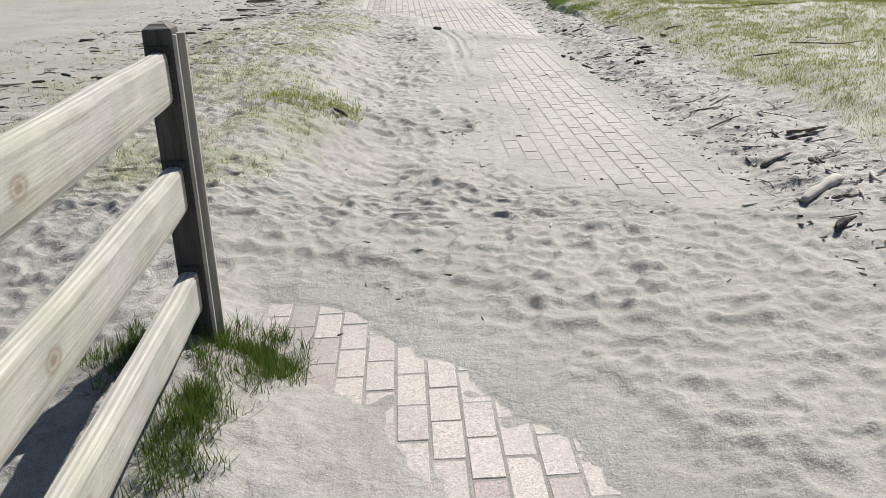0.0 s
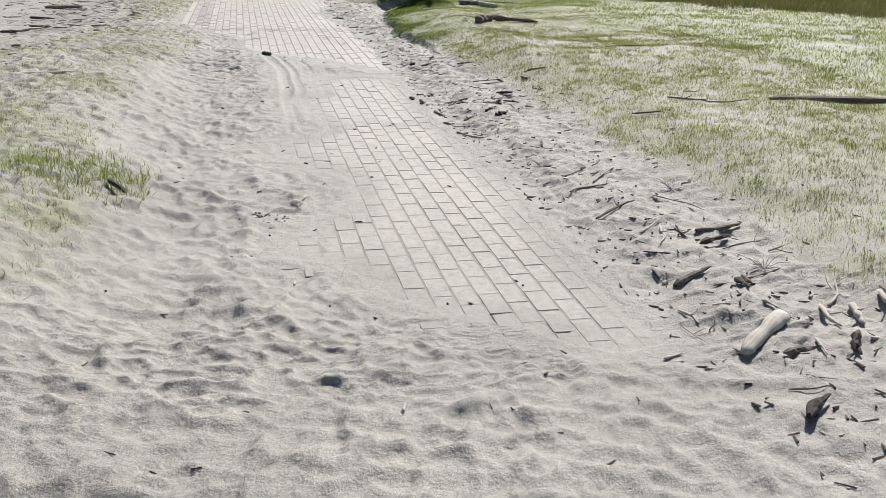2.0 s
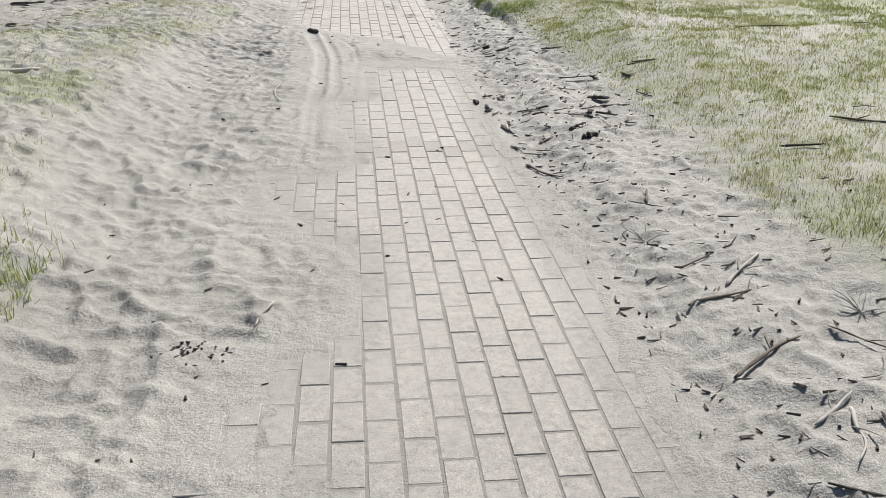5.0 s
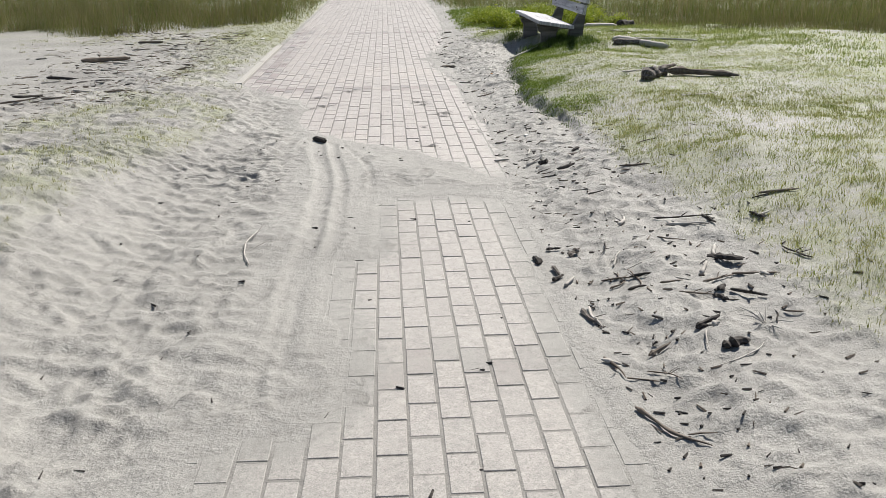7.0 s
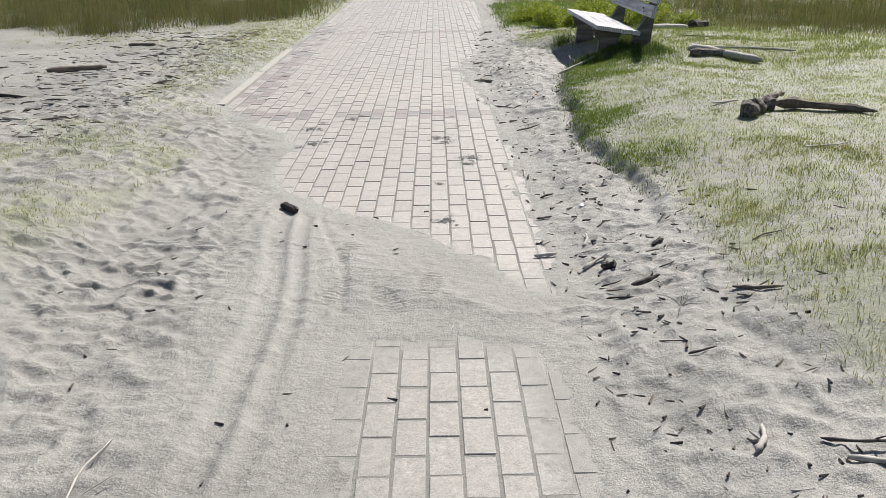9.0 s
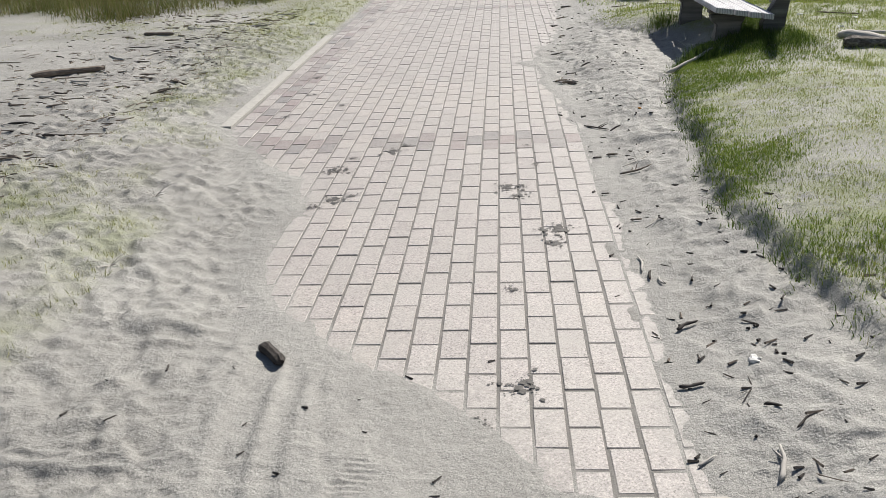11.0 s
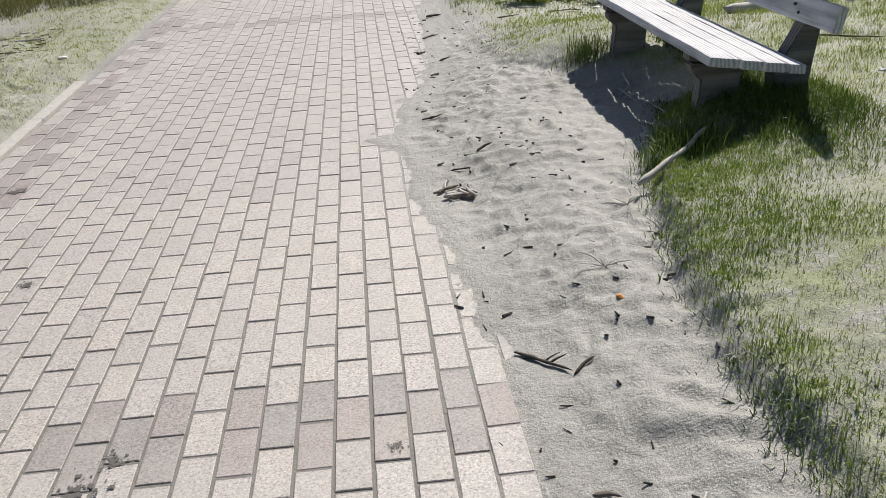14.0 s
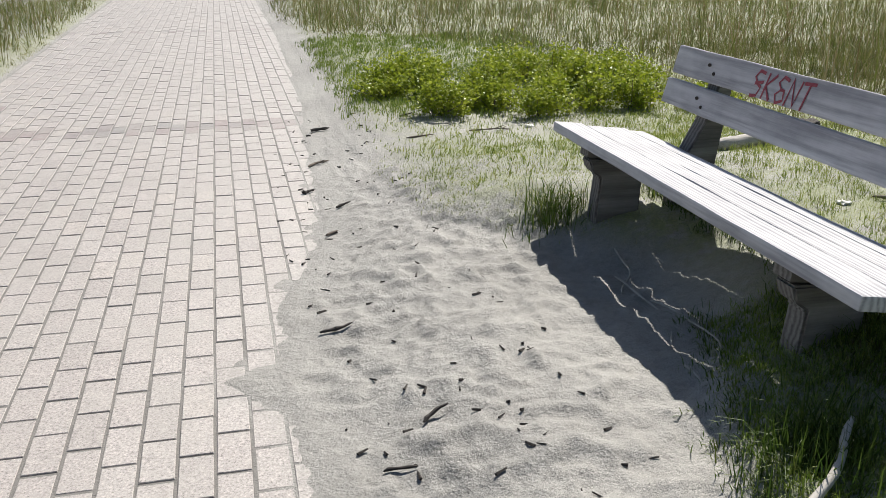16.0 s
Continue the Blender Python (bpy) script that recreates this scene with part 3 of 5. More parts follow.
# ---------------------------------------------------------------- grasses
def blades(name, label, pts, length, width, mat, lean=0.5, seed=0, category="grass", simple=False, toward=None):
    """Many separate blades of grass, each bent in two steps."""
    rng = np.random.RandomState(seed)
    n = len(pts)
    L = length * rng.uniform(0.55, 1.25, n) if np.isscalar(length) else length
    a = rng.uniform(0, 2 * np.pi, n)
    if toward is not None:
        a = toward + rng.normal(0, 0.9, n)
    ln = np.abs(rng.normal(0, lean, n))
    bz = height(pts[:, 0], pts[:, 1]) - 0.006
    base = np.column_stack([pts, bz])
    d = np.column_stack([np.cos(a), np.sin(a)])
    w = width * rng.uniform(0.7, 1.3, n)
    fa = rng.uniform(0, 2 * np.pi, n)
    sv = np.column_stack([np.cos(fa) * w / 2, np.sin(fa) * w / 2, np.zeros(n)])
    if simple:
        top = base + np.column_stack([d * (L * np.sin(np.minimum(ln, 1.3)))[:, None], L * np.cos(np.minimum(ln, 1.3))])
        V = np.stack([base - sv, base + sv, top], 1).reshape(-1, 3)
        return tagged(new(name, tri_mesh(name, V, np.arange(n * 3).reshape(-1, 3), mat)), label, category, kind="stuff")
    m1 = base + np.column_stack([d * (L * 0.5 * np.sin(ln * 0.6))[:, None], L * 0.5 * np.cos(ln * 0.6)])
    tip = m1 + np.column_stack([d * (L * 0.5 * np.sin(np.minimum(ln * 1.7, 1.7)))[:, None], L * 0.5 * np.cos(np.minimum(ln * 1.7, 1.7))])
    V = np.stack([base - sv, base + sv, m1 + sv * 0.8, m1 - sv * 0.8, tip], 1).reshape(-1, 3)
    k = np.arange(n)[:, None] * 5
    T = np.concatenate([k + np.array([[0, 1, 2]]), k + np.array([[0, 2, 3]]), k + np.array([[3, 2, 4]])], 1).reshape(-1, 3)
    return tagged(new(name, tri_mesh(name, V, T, mat)), label, category, kind="stuff")


def scatter(n, x0, x1, y0, y1, density, seed):
    rng = np.random.RandomState(seed)
    p = np.column_stack([rng.uniform(x0, x1, n), rng.uniform(y0, y1, n)])
    return p[rng.rand(n) < density(p[:, 0], p[:, 1])]


def tufted(p, spread, seed, per=4):
    """Gathers points into small tufts."""
    rng = np.random.RandomState(seed)
    return np.repeat(p, per, 0) + rng.normal(0, spread, (len(p) * per, 2))


def no_reed(x, y):
    return 1 - reed_mask(x, y)


def reed_mask(x, y):
    wob = 0.5 * pnoise(x * 0.8, y * 0.8, 61)
    right = smooth((y - np.interp(x, [2.3, 2.6, 4, 5, 6.2, 7.5, 12], [30, 27.5, 26.2, 24, 21.5, 17.5, 12.0]) + wob) / 0.9) * (x > 2.3)
    left = smooth((y - np.interp(x, [-12, -4.7, -3.5, -1.7, -0.95, -0.7], [25.5, 22.6, 22.0, 24.0, 24.4, 26.5]) + wob) / 0.9) * (x < -0.66 - 0.1)
    return np.clip(right + left, 0, 1)


def rough_mask(x, y):
    """Where the short meadow gives way to brown rough grass."""
    return smooth((y - np.interp(x, [4.2, 5, 6, 7, 12], [24, 19.6, 18.2, 16.8, 12.5]) + 0.8 * pnoise(x * 0.9, y * 0.9, 63)) / 1.2)


def edge_in(x, y):
    return x - np.interp(y, EDGE_Y, EDGE_X)


def clumps(x, y, seed, lo=0.1):
    return np.clip(0.35 + 1.6 * pnoise(x * 3.2, y * 3.2, seed) + 1.0 * pnoise(x * 8, y * 8, seed + 1), lo, 1)


def worn(x, y):
    """Share of turf left on the trodden lower bank."""
    gap = smooth((0.36 - edge_in(x, y)) / 0.25) * smooth((y - 15.5) / 0.4) * smooth((17.4 - y) / 0.4)
    return 1 - 0.45 * gap * smooth((0.12 - pnoise(x * 4.2, y * 4.2, 95) - 0.5 * pnoise(x * 11, y * 11, 96)) / 0.2)


def full_bank(y):
    return 0.12 + 0.88 * smooth((y - 13.85) / 0.4)


def open_tufts(x, y, seed):
    """Tufts with bare sand between them."""
    return smooth((pnoise(x * 5.5, y * 5.5, seed) + 0.7 * pnoise(x * 13, y * 13, seed + 1) + 0.12) / 0.35)


near_r = tufted(scatter(95000, 2.2, 5.6, 3.0, 14.2, lambda x, y: turf_right(x, y) * (0.4 + 0.6 * open_tufts(x, y, 46)), 1), 0.017, 2, 6)
blades("grass", "short pale green dune grass thinly covering the sandy bank", near_r, 0.034, 0.0036, GRASS_PALE, 0.95, 3, simple=True)
mid_r = tufted(scatter(60000, 2.3, 5.6, 3.5, 14.0, lambda x, y: turf_right(x, y) * clumps(x, y, 45, 0.12) * (0.3 + 0.7 * open_tufts(x, y, 46)), 205), 0.014, 206, 5)
blades("grass", "scattered greener tufts in the pale dune grass", mid_r, 0.036, 0.0034, GRASS_MID, 1.0, 207, simple=True)
bank = tufted(scatter(84000, 2.05, 5.2, 13.6, 21.8, lambda x, y: smooth((21.7 - y) / 0.6) * smooth((edge_in(x, y) + 0.03) / 0.1) * clumps(x, y, 43, 0.3) * worn(x, y) * full_bank(y), 4), 0.02, 5, 6)
bank = bank[~((bank[:, 0] < 3.3) & (bank[:, 1] > 18.5) & (bank[:, 1] < 19.7))]
blades("grass", "short tufted green turf with sandy gaps on the raised bank", bank, 0.024, 0.003, GRASS_MID, 1.25, 6, simple=True)
pale = tufted(scatter(42000, 2.35, 5.2, 13.6, 20.6, lambda x, y: turf_right(x, y) * smooth((edge_in(x, y) - 0.08) / 0.2) * (0.35 + 0.65 * open_tufts(x, y, 48)) * worn(x, y) * (0.25 + 0.75 * smooth((17.1 - y) / 0.6)), 34), 0.018, 35, 5)
pale = pale[~((pale[:, 0] < 3.3) & (pale[:, 1] > 18.4) & (pale[:, 1] < 19.8))]
blades("grass", "short pale sand-dusted grass on the raised bank", pale, 0.02, 0.004, GRASS_PALE, 1.0, 36, simple=True)
lush = tufted(scatter(44000, 2.05, 3.6, 13.4, 18.8, lambda x, y: smooth((edge_in(x, y) + 0.04) / 0.07) * np.clip(0.95 - edge_in(x, y) / (0.32 + 0.9 * smooth((y - 16.6) / 0.6)) + 1.5 * pnoise(x * 1.6, y * 1.6, 71), 0, 1) * worn(x, y) * full_bank(y), 7), 0.02, 8, 6)
blades("grass", "lush dark green grass along the lip of the sandy bank", lush, 0.034, 0.0032, GRASS_LUSH, 1.2, 9)
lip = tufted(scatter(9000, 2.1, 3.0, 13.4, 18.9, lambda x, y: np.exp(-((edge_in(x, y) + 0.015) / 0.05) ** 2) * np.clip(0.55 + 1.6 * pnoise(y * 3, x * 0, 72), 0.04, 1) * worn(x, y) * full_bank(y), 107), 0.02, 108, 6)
blades("grass", "long loose dark blades hanging over the lip of the bank", lip, 0.05, 0.0034, GRASS_DEEP_SHADE, 1.35, 109, toward=math.pi)
far_r = tufted(scatter(150000, 2.1, 11, 4, 31, lambda x, y: turf_right(x, y) * no_reed(x, y) * (1 - 0.9 * rough_mask(x, y)) * ((x > 5.2) | (y > 20.4)) * (0.55 + 0.45 * open_tufts(x * 0.6, y * 0.6, 49)), 10), 0.035, 11, 6)
blades("grass", "wide pale green meadow of short dune grass", far_r, 0.042, 0.007, GRASS_MID, 0.9, 12, simple=True)
# darker blades here put extra bench shade into the grass colour
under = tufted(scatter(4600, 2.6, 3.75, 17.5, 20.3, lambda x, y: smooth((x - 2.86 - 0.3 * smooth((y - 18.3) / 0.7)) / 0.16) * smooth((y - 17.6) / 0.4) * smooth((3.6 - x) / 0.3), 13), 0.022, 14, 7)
blades("grass", "longer green grass beneath the bench, coloured dark for its shade", under, 0.085, 0.004, GRASS_DEEP_SHADE, 0.9, 15)
behind = tufted(scatter(9000, 3.3, 6.0, 16.8, 24.0, lambda x, y: smooth((x - 3.35) / 0.3) * (0.25 + 0.75 * open_tufts(x, y, 58)), 213), 0.025, 214, 9)
blades("grass", "patchy sunlit yellow-green grass behind the bench", behind, 0.05, 0.0045, GRASS_MID, 0.9, 215, simple=True)
left_g = tufted(scatter(90000, -4.5, -0.1, 5.4, 30, lambda x, y: turf_left(x, y) * no_reed(x, y) * (0.35 + 0.65 * open_tufts(x, y, 56)), 16), 0.018, 17, 7)
blades("grass", "sparse yellowish green dune grass on the low sand mound", left_g, 0.036, 0.0034, GRASS_PALE, 0.95, 18, simple=True)
crest = tufted(scatter(2500, -1.6, -0.35, 6.8, 8.6, lambda x, y: np.exp(-(((x + 0.6) / 0.34) ** 2 + ((y - 8.0 - 0.3 * x) / 0.3) ** 2)), 19), 0.02, 20, 6)
blades("grass", "green tussock grass on the crest of the sand mound", crest, 0.07, 0.0034, GRASS_MID, 1.0, 21)
dry = tufted(scatter(17000, -3.5, 5.5, 4, 21, lambda x, y: (turf_left(x, y) + turf_right(x, y)) * 0.8, 22), 0.025, 23, 3)
blades("dry_grass", "dry straw coloured grass stalks among the green", dry, 0.05, 0.0026, GRASS_DRY, 1.1, 24, simple=True)
patch = tufted(scatter(1500, 3.7, 4.9, 6.9, 8.1, lambda x, y: np.exp(-(((x - 4.3) / 0.35) ** 2 + ((y - 7.5) / 0.25) ** 2)), 225), 0.025, 226, 8)
blades("grass", "small patch of fresh green grass in the pale meadow", patch, 0.06, 0.004, GRASS_LUSH, 0.7, 227)
base_t = tufted(scatter(1500, -1.15, -0.4, 3.3, 4.85, lambda x, y: np.clip(np.exp(-(((x + 0.55) / 0.11) ** 2 + ((y - 4.3) / 0.2) ** 2)) + 0.8 * np.exp(-(((x + 0.66) / 0.07) ** 2 + ((y - 3.7) / 0.4) ** 2)) + 0.8 * np.exp(-(((x + 0.92) / 0.09) ** 2 + ((y - 4.1) / 0.12) ** 2)), 0, 1), 25), 0.018, 26, 30)
blades("grass", "dense dark green grass tuft round the foot of the fence post", base_t, 0.075, 0.0034, GRASS_DEEP_SHADE, 0.9, 27, simple=True)
reeds = tufted(scatter(44000, -30, 40, 12, 62, lambda x, y: reed_mask(x, y) * np.clip(0.55 + 1.3 * pnoise(x * 0.9, y * 0.9, 81), 0.12, 1) * np.interp(y, [12, 26, 34, 62], [1, 1, 0.75, 0.5]), 28), 0.06, 29, 6)
reed_len = np.random.RandomState(4).uniform(0.4, 1.15, len(reeds)) * (0.6 + 1.0 * pnoise(reeds[:, 0] * 0.7, reeds[:, 1] * 0.7, 82)) * np.where((reeds[:, 0] < 0) & (reeds[:, 1] < 30), 1.15, 1.0)
blades("tall_grass", "tall dense green and brown dune grass at the back", reeds, reed_len, 0.007, REED, 0.6, 30)
low_r = tufted(scatter(52000, -14, 16, 12, 40, lambda x, y: smooth(reed_mask(x, y) * 3) * (1 - 0.6 * smooth((y - 30) / 8)), 128), 0.06, 129, 4)
blades("tall_grass", "olive undergrowth at the foot of the tall dune grass", low_r, 0.24, 0.009, UNDERGROWTH, 0.8, 130, simple=True)
bushy = tufted(scatter(4200, -7.5, -1.2, 21.5, 28, lambda x, y: reed_mask(x, y) * smooth((pnoise(x * 0.9, y * 0.9, 65) + 0.3) / 0.3), 137), 0.07, 138, 6)
blades("tall_grass", "dense dark olive clumps of grass at the edge of the beach", bushy, np.random.RandomState(6).uniform(0.15, 0.6, len(bushy)), 0.008, ROUGH, 0.7, 139, simple=True)
verge_r = tufted(scatter(9000, 2.1, 5.0, 21.6, 27.5, lambda x, y: smooth((x - 2.2) / 0.2) * smooth((y - 22.2 - 0.6 * pnoise(x * 1.5, y * 1.5, 66)) / 1.0) * (0.25 + 0.75 * open_tufts(x, y, 67)), 134), 0.03, 135, 7)
blades("grass", "fresh green grass at the verge below the leafy shrubs", verge_r, 0.07, 0.005, GRASS_LUSH, 0.8, 136)
rough_g = tufted(scatter(66000, 4.2, 13, 14, 28, lambda x, y: rough_mask(x, y) * smooth((28 - y) / 5) * (0.4 + 0.6 * smooth((x - 5) / 2)) * (0.35 + 0.65 * open_tufts(x * 0.5, y * 0.5, 64)), 131), 0.05, 132, 5)
blades("tall_grass", "knee-high brownish grass thickening before the tall grass", rough_g, 0.13, 0.006, ROUGH, 0.8, 133, simple=True)


# ---------------------------------------------------------------- fence
def fence():
    root = new("fence")
    root.location = (-0.73, 4.285, hz(-0.73, 4.285))
    g = root.location.z
    tagged(root, "pale pine rail fence with a square post coloured dark", "fence")

    def upright(y):
        post = part("post", plank(1.30, 0.086, 0.086, 0.007, 0.0012, 3, 14), WOOD_DARK, root, "square timber post coloured dark for its shaded front")
        stand = pose(0, y, 1.128 - g - 0.65, 0, -90, 0)
        post.matrix_basis = stand
        cap = bmesh.new()
        bmesh.ops.create_cone(cap, cap_ends=True, segments=4, radius1=0.057, radius2=0.03, depth=0.014)
        bmesh.ops.rotate(cap, cent=(0, 0, 0), matrix=Matrix.Rotation(radians(45), 3, "Z"), verts=cap.verts)
        c = part("cap", cap, WOOD_LEG, post, "worn chamfered post top")
        c.matrix_local = stand.inverted() @ pose(0, y, 1.134 - g)
        # pale strips paint the sunlight on the post's right face
        for k, (dy, w) in enumerate(((-0.032, 0.012), (0.016, 0.042))):
            strip = part("lit_side_strip", plank(1.12, 0.014, w, 0.003, 0.001, 8 + k, 10), WOOD_PALE, post, "pale strip standing for the sunlit side of the post")
            strip.matrix_local = stand.inverted() @ pose(0.048, y + dy, 1.11 - g - 0.56, 0, -90, 0) @ pose(0, 0, 0, 0, 0, 0)

    upright(0)
    for i, (zt, h) in enumerate(((1.063, 0.152), (0.722, 0.145), (0.378, 0.14))):
        r = part("rail", plank(3.5, 0.058, h, 0.019, 0.004, 11 + i, 30), WOOD_PALE, root, "pale knotty pine fence rail")
        r.matrix_local = pose(-0.004, -1.75 - 0.034, zt - g - h / 2, 0, 0, 90)
        # thin dark plate added on the post as the shadow round the rail's end
        s = part("slot_shade_plate", plank(0.012, 0.07, h + 0.022, 0.005), DRIFT_DARK, root, "thin dark plate standing for shadow round the rail end")
        s.matrix_local = pose(-0.002, -0.046, zt - g - h / 2 + 0.006, 0, 0, 90)
    upright(-3.55)


fence()


# ---------------------------------------------------------------- bench
def bench():
    x0, y0, y1 = 2.82, 18.04, 20.12
    g = hz(2.9, 19.7)
    root = new("bench")
    root.location = (x0, (y0 + y1) / 2, g)
    L = y1 - y0
    tagged(root, "weathered grey wooden bench with a two-plank back", "bench")
    top = 0.525 - g
    sl = math.degrees(math.atan2(0.05, 0.40))
    for i, (w, c) in enumerate(((0.135, 0.07), (0.095, 0.197), (0.095, 0.302), (0.075, 0.397))):
        s = part("seat_plank", plank(L - 0.02 * (i % 2), w, 0.042, 0.006, 0.003, 20 + i, 24), WOOD_GREY, root)
        s.matrix_local = pose(c, 0.006 * (-1) ** i, top - 0.021 - 0.05 * (c - 0.07) / 0.33, 0, 0, 90) @ pose(0, 0, 0, sl, 0, 0)
    for k, h, c, xx in ((0, 0.125, 0.79, 0.60), (1, 0.115, 0.652, 0.555)):
        b = part("back_plank", plank(L + 0.02, 0.04, h, 0.007, 0.003, 30 + k, 24), WOOD_GREY, root, "grey back plank with lilac weathering")
        b.matrix_local = pose(xx, 0.0, c - g, 0, 0, 90) @ pose(0, 0, 0, 14, 0, 0)
    for yy in (-0.70, 0.72):
        leg = bmesh.new()
        prof = [(0.03, top - 0.085), (0.045, top - 0.135), (0.085, top - 0.165), (0.035, -0.35), (0.255, -0.35), (0.275, top - 0.165), (0.31, top - 0.1)]
        a = [leg.verts.new((px, -0.045, pz)) for px, pz in prof]
        b = [leg.verts.new((px, 0.045, pz)) for px, pz in prof]
        leg.faces.new(a)
        leg.faces.new(b[::-1])
        for i in range(len(prof)):
            leg.faces.new((a[i], b[i], b[(i + 1) % len(prof)], a[(i + 1) % len(prof)]))
        bmesh.ops.recalc_face_normals(leg, faces=leg.faces)
        bmesh.ops.bevel(leg, geom=leg.edges[:], offset=0.007, segments=2, affect="EDGES")
        o = part("leg", leg, WOOD_LEG, root, "thick dark grey timber bench leg")
        o.location = (0, yy, 0)
        beam = part("seat_beam", plank(0.50, 0.085, 0.055, 0.006, 0.002, 44, 6), WOOD_LEG, root)
        beam.matrix_local = pose(0.27, yy, top - 0.078, 0, sl, 0)
        post = bmesh.new()
        prof = [(0.40, -0.35), (0.56, -0.35), (0.615, 0.42 - g), (0.67, 0.83 - g), (0.625, 0.84 - g), (0.545, 0.58 - g), (0.43, 0.36 - g)]
        a = [post.verts.new((px, -0.045, pz)) for px, pz in prof]
        b = [post.verts.new((px, 0.045, pz)) for px, pz in prof]
        post.faces.new(a)
        post.faces.new(b[::-1])
        for i in range(len(prof)):
            post.faces.new((a[i], b[i], b[(i + 1) % len(prof)], a[(i + 1) % len(prof)]))
        bmesh.ops.recalc_face_normals(post, faces=post.faces)
        bmesh.ops.bevel(post, geom=post.edges[:], offset=0.006, segments=2, affect="EDGES")
        o = part("back_post", post, WOOD_LEG, root, "dark grey timber post carrying the back planks")
        o.location = (0, yy, 0)
        for dz, xx in ((0.79, 0.578), (0.652, 0.533)):
            for off in (-0.02, 0.02):
                bolt = bmesh.new()
                bmesh.ops.create_uvsphere(bolt, u_segments=8, v_segments=5, radius=0.008)
                q = part("bolt", bolt, DRIFT_DARK, root, "small dark bolt head")
                q.matrix_local = pose(xx - 0.004, yy + off, dz - g + off * 0.8)
    # spray-painted tag: five hand-drawn letters as flat strokes
    strokes = {
        "S": [[(0.9, 0.95), (0.3, 1.0), (0.05, 0.75), (0.4, 0.52), (0.85, 0.4), (0.7, 0.05), (0.1, 0.0)], [(0.2, 0.5), (1.0, 0.62)]],
        "K": [[(0.15, 1.0), (0.1, 0.0)], [(0.9, 1.0), (0.15, 0.5), (0.9, 0.0)]],
        "E": [[(0.95, 0.9), (0.4, 1.0), (0.1, 0.75), (0.5, 0.52), (0.1, 0.3), (0.4, 0.0), (0.95, 0.15), (0.8, 0.5), (0.5, 0.52)]],
        "N": [[(0.05, 0.0), (0.15, 1.0), (0.8, 0.05), (0.95, 1.0)]],
        "T": [[(-0.05, 0.95), (1.0, 1.0)], [(0.5, 1.0), (0.4, 0.0)]],
    }
    for n, ch in enumerate("SKENT"):
        bm = bmesh.new()
        for k, line in enumerate(strokes[ch]):
            rim = []
            for i, (px, pz) in enumerate(line):
                near = [Vector(line[m]) for m in (max(i - 1, 0), min(i + 1, len(line) - 1))]
                d = (near[1] - near[0]).normalized()
                side = Vector((-d.y, d.x)) * 0.065
                rim.append([Vector((px, pz)) + side, Vector((px, pz)) - side])
            front = [[bm.verts.new((0.066 * q.x + 0.012 * q.y, -0.0012 - 0.0003 * k, 0.1 * q.y)) for q in pair] for pair in rim]
            back = [[bm.verts.new((0.066 * q.x + 0.012 * q.y, 0.0, 0.1 * q.y)) for q in pair] for pair in rim]
            for f0, f1, b0, b1 in zip(front, front[1:], back, back[1:]):
                bm.faces.new((f0[0], f1[0], f1[1], f0[1]))
                bm.faces.new((f0[0], b0[0], b1[0], f1[0]))
                bm.faces.new((f0[1], f1[1], b1[1], b0[1]))
        bmesh.ops.recalc_face_normals(bm, faces=bm.faces)
        letter = part("letter", bm, PAINT_RED, root, "faded red spray-painted letter")
        letter.matrix_local = pose(0.565, 0.415, 0.737 - g, 0, 0, -90) @ pose(0, 0, 0, -14, 0, 0) @ pose(0.076 * n, 0, 0)


bench()


# ---------------------------------------------------------------- driftwood
def lay(name, label, x, y, x2, y2, r, mat, seed, bend=0.12, taper=0.4, up=0.0, category="driftwood", group="", flat=1.0, knots=0.12):
    """One stick from (x, y) to (x2, y2), resting on the ground."""
    length = math.hypot(x2 - x, y2 - y)
    za, zb = hz(x, y), hz(x2, y2)
    ob = part(name, stick_bm(length, r, bend, taper, seed, 8 if r > 0.02 else 6, 12 if length > 0.25 else 7, knots, flat), mat, smooth_faces=r < 0.009 or mat is DRIFT_PALE)
    tilt = math.degrees(math.atan2(zb - za, length))
    ob.matrix_basis = pose(x, y, za - r * 0.18 + up, 0, -tilt, math.degrees(math.atan2(y2 - y, x2 - x)))
    return tagged(ob, label, category, group)


lay("driftwood_log", "bleached pale driftwood block with a bored end, lying in sand", 1.90, 5.66, 2.16, 5.85, 0.026, DRIFT_PALE, 2, 0.04, -0.5, flat=0.65, knots=0.14)
lay("wood_chunk", "dark upright broken wood stump poking out of sand", 1.83, 5.17, 1.96, 5.27, 0.024, DRIFT_DARK, 3, 0.1, 0.7, 0.012, knots=0.35)
lay("driftwood_log", "long straight dark weathered log on the grass", 4.14, 9.24, 5.14, 9.06, 0.034, DRIFT_BROWN, 4, 0.03, 0.15, -0.02)
lay("driftwood_root", "thick dark knotty driftwood root with a broken end", 3.19, 14.66, 3.46, 14.95, 0.052, BARK, 5, 0.1, 0.25, 0.006, knots=0.4)
lay("driftwood_branch", "grey driftwood fork standing up from the root", 3.44, 14.93, 3.62, 15.22, 0.03, DRIFT_BROWN, 26, 0.2, 0.5, 0.03, knots=0.3)
lay("driftwood_branch", "smooth grey curved driftwood limb beside the root", 3.42, 14.93, 4.03, 14.70, 0.036, DRIFT_BROWN, 6, 0.32, 0.5, 0.02, knots=0.3)
lay("wood_chunk", "short dark charred wood block on the sand", 0.40, 13.75, 0.49, 13.63, 0.024, DRIFT_DARK, 7, 0.05, 0.1)
lay("branch", "curved bare branch resting on the grassy bank", 2.42, 17.70, 2.82, 17.99, 0.015, DRIFT_PALE, 8, -0.1, 0.4, 0.05)
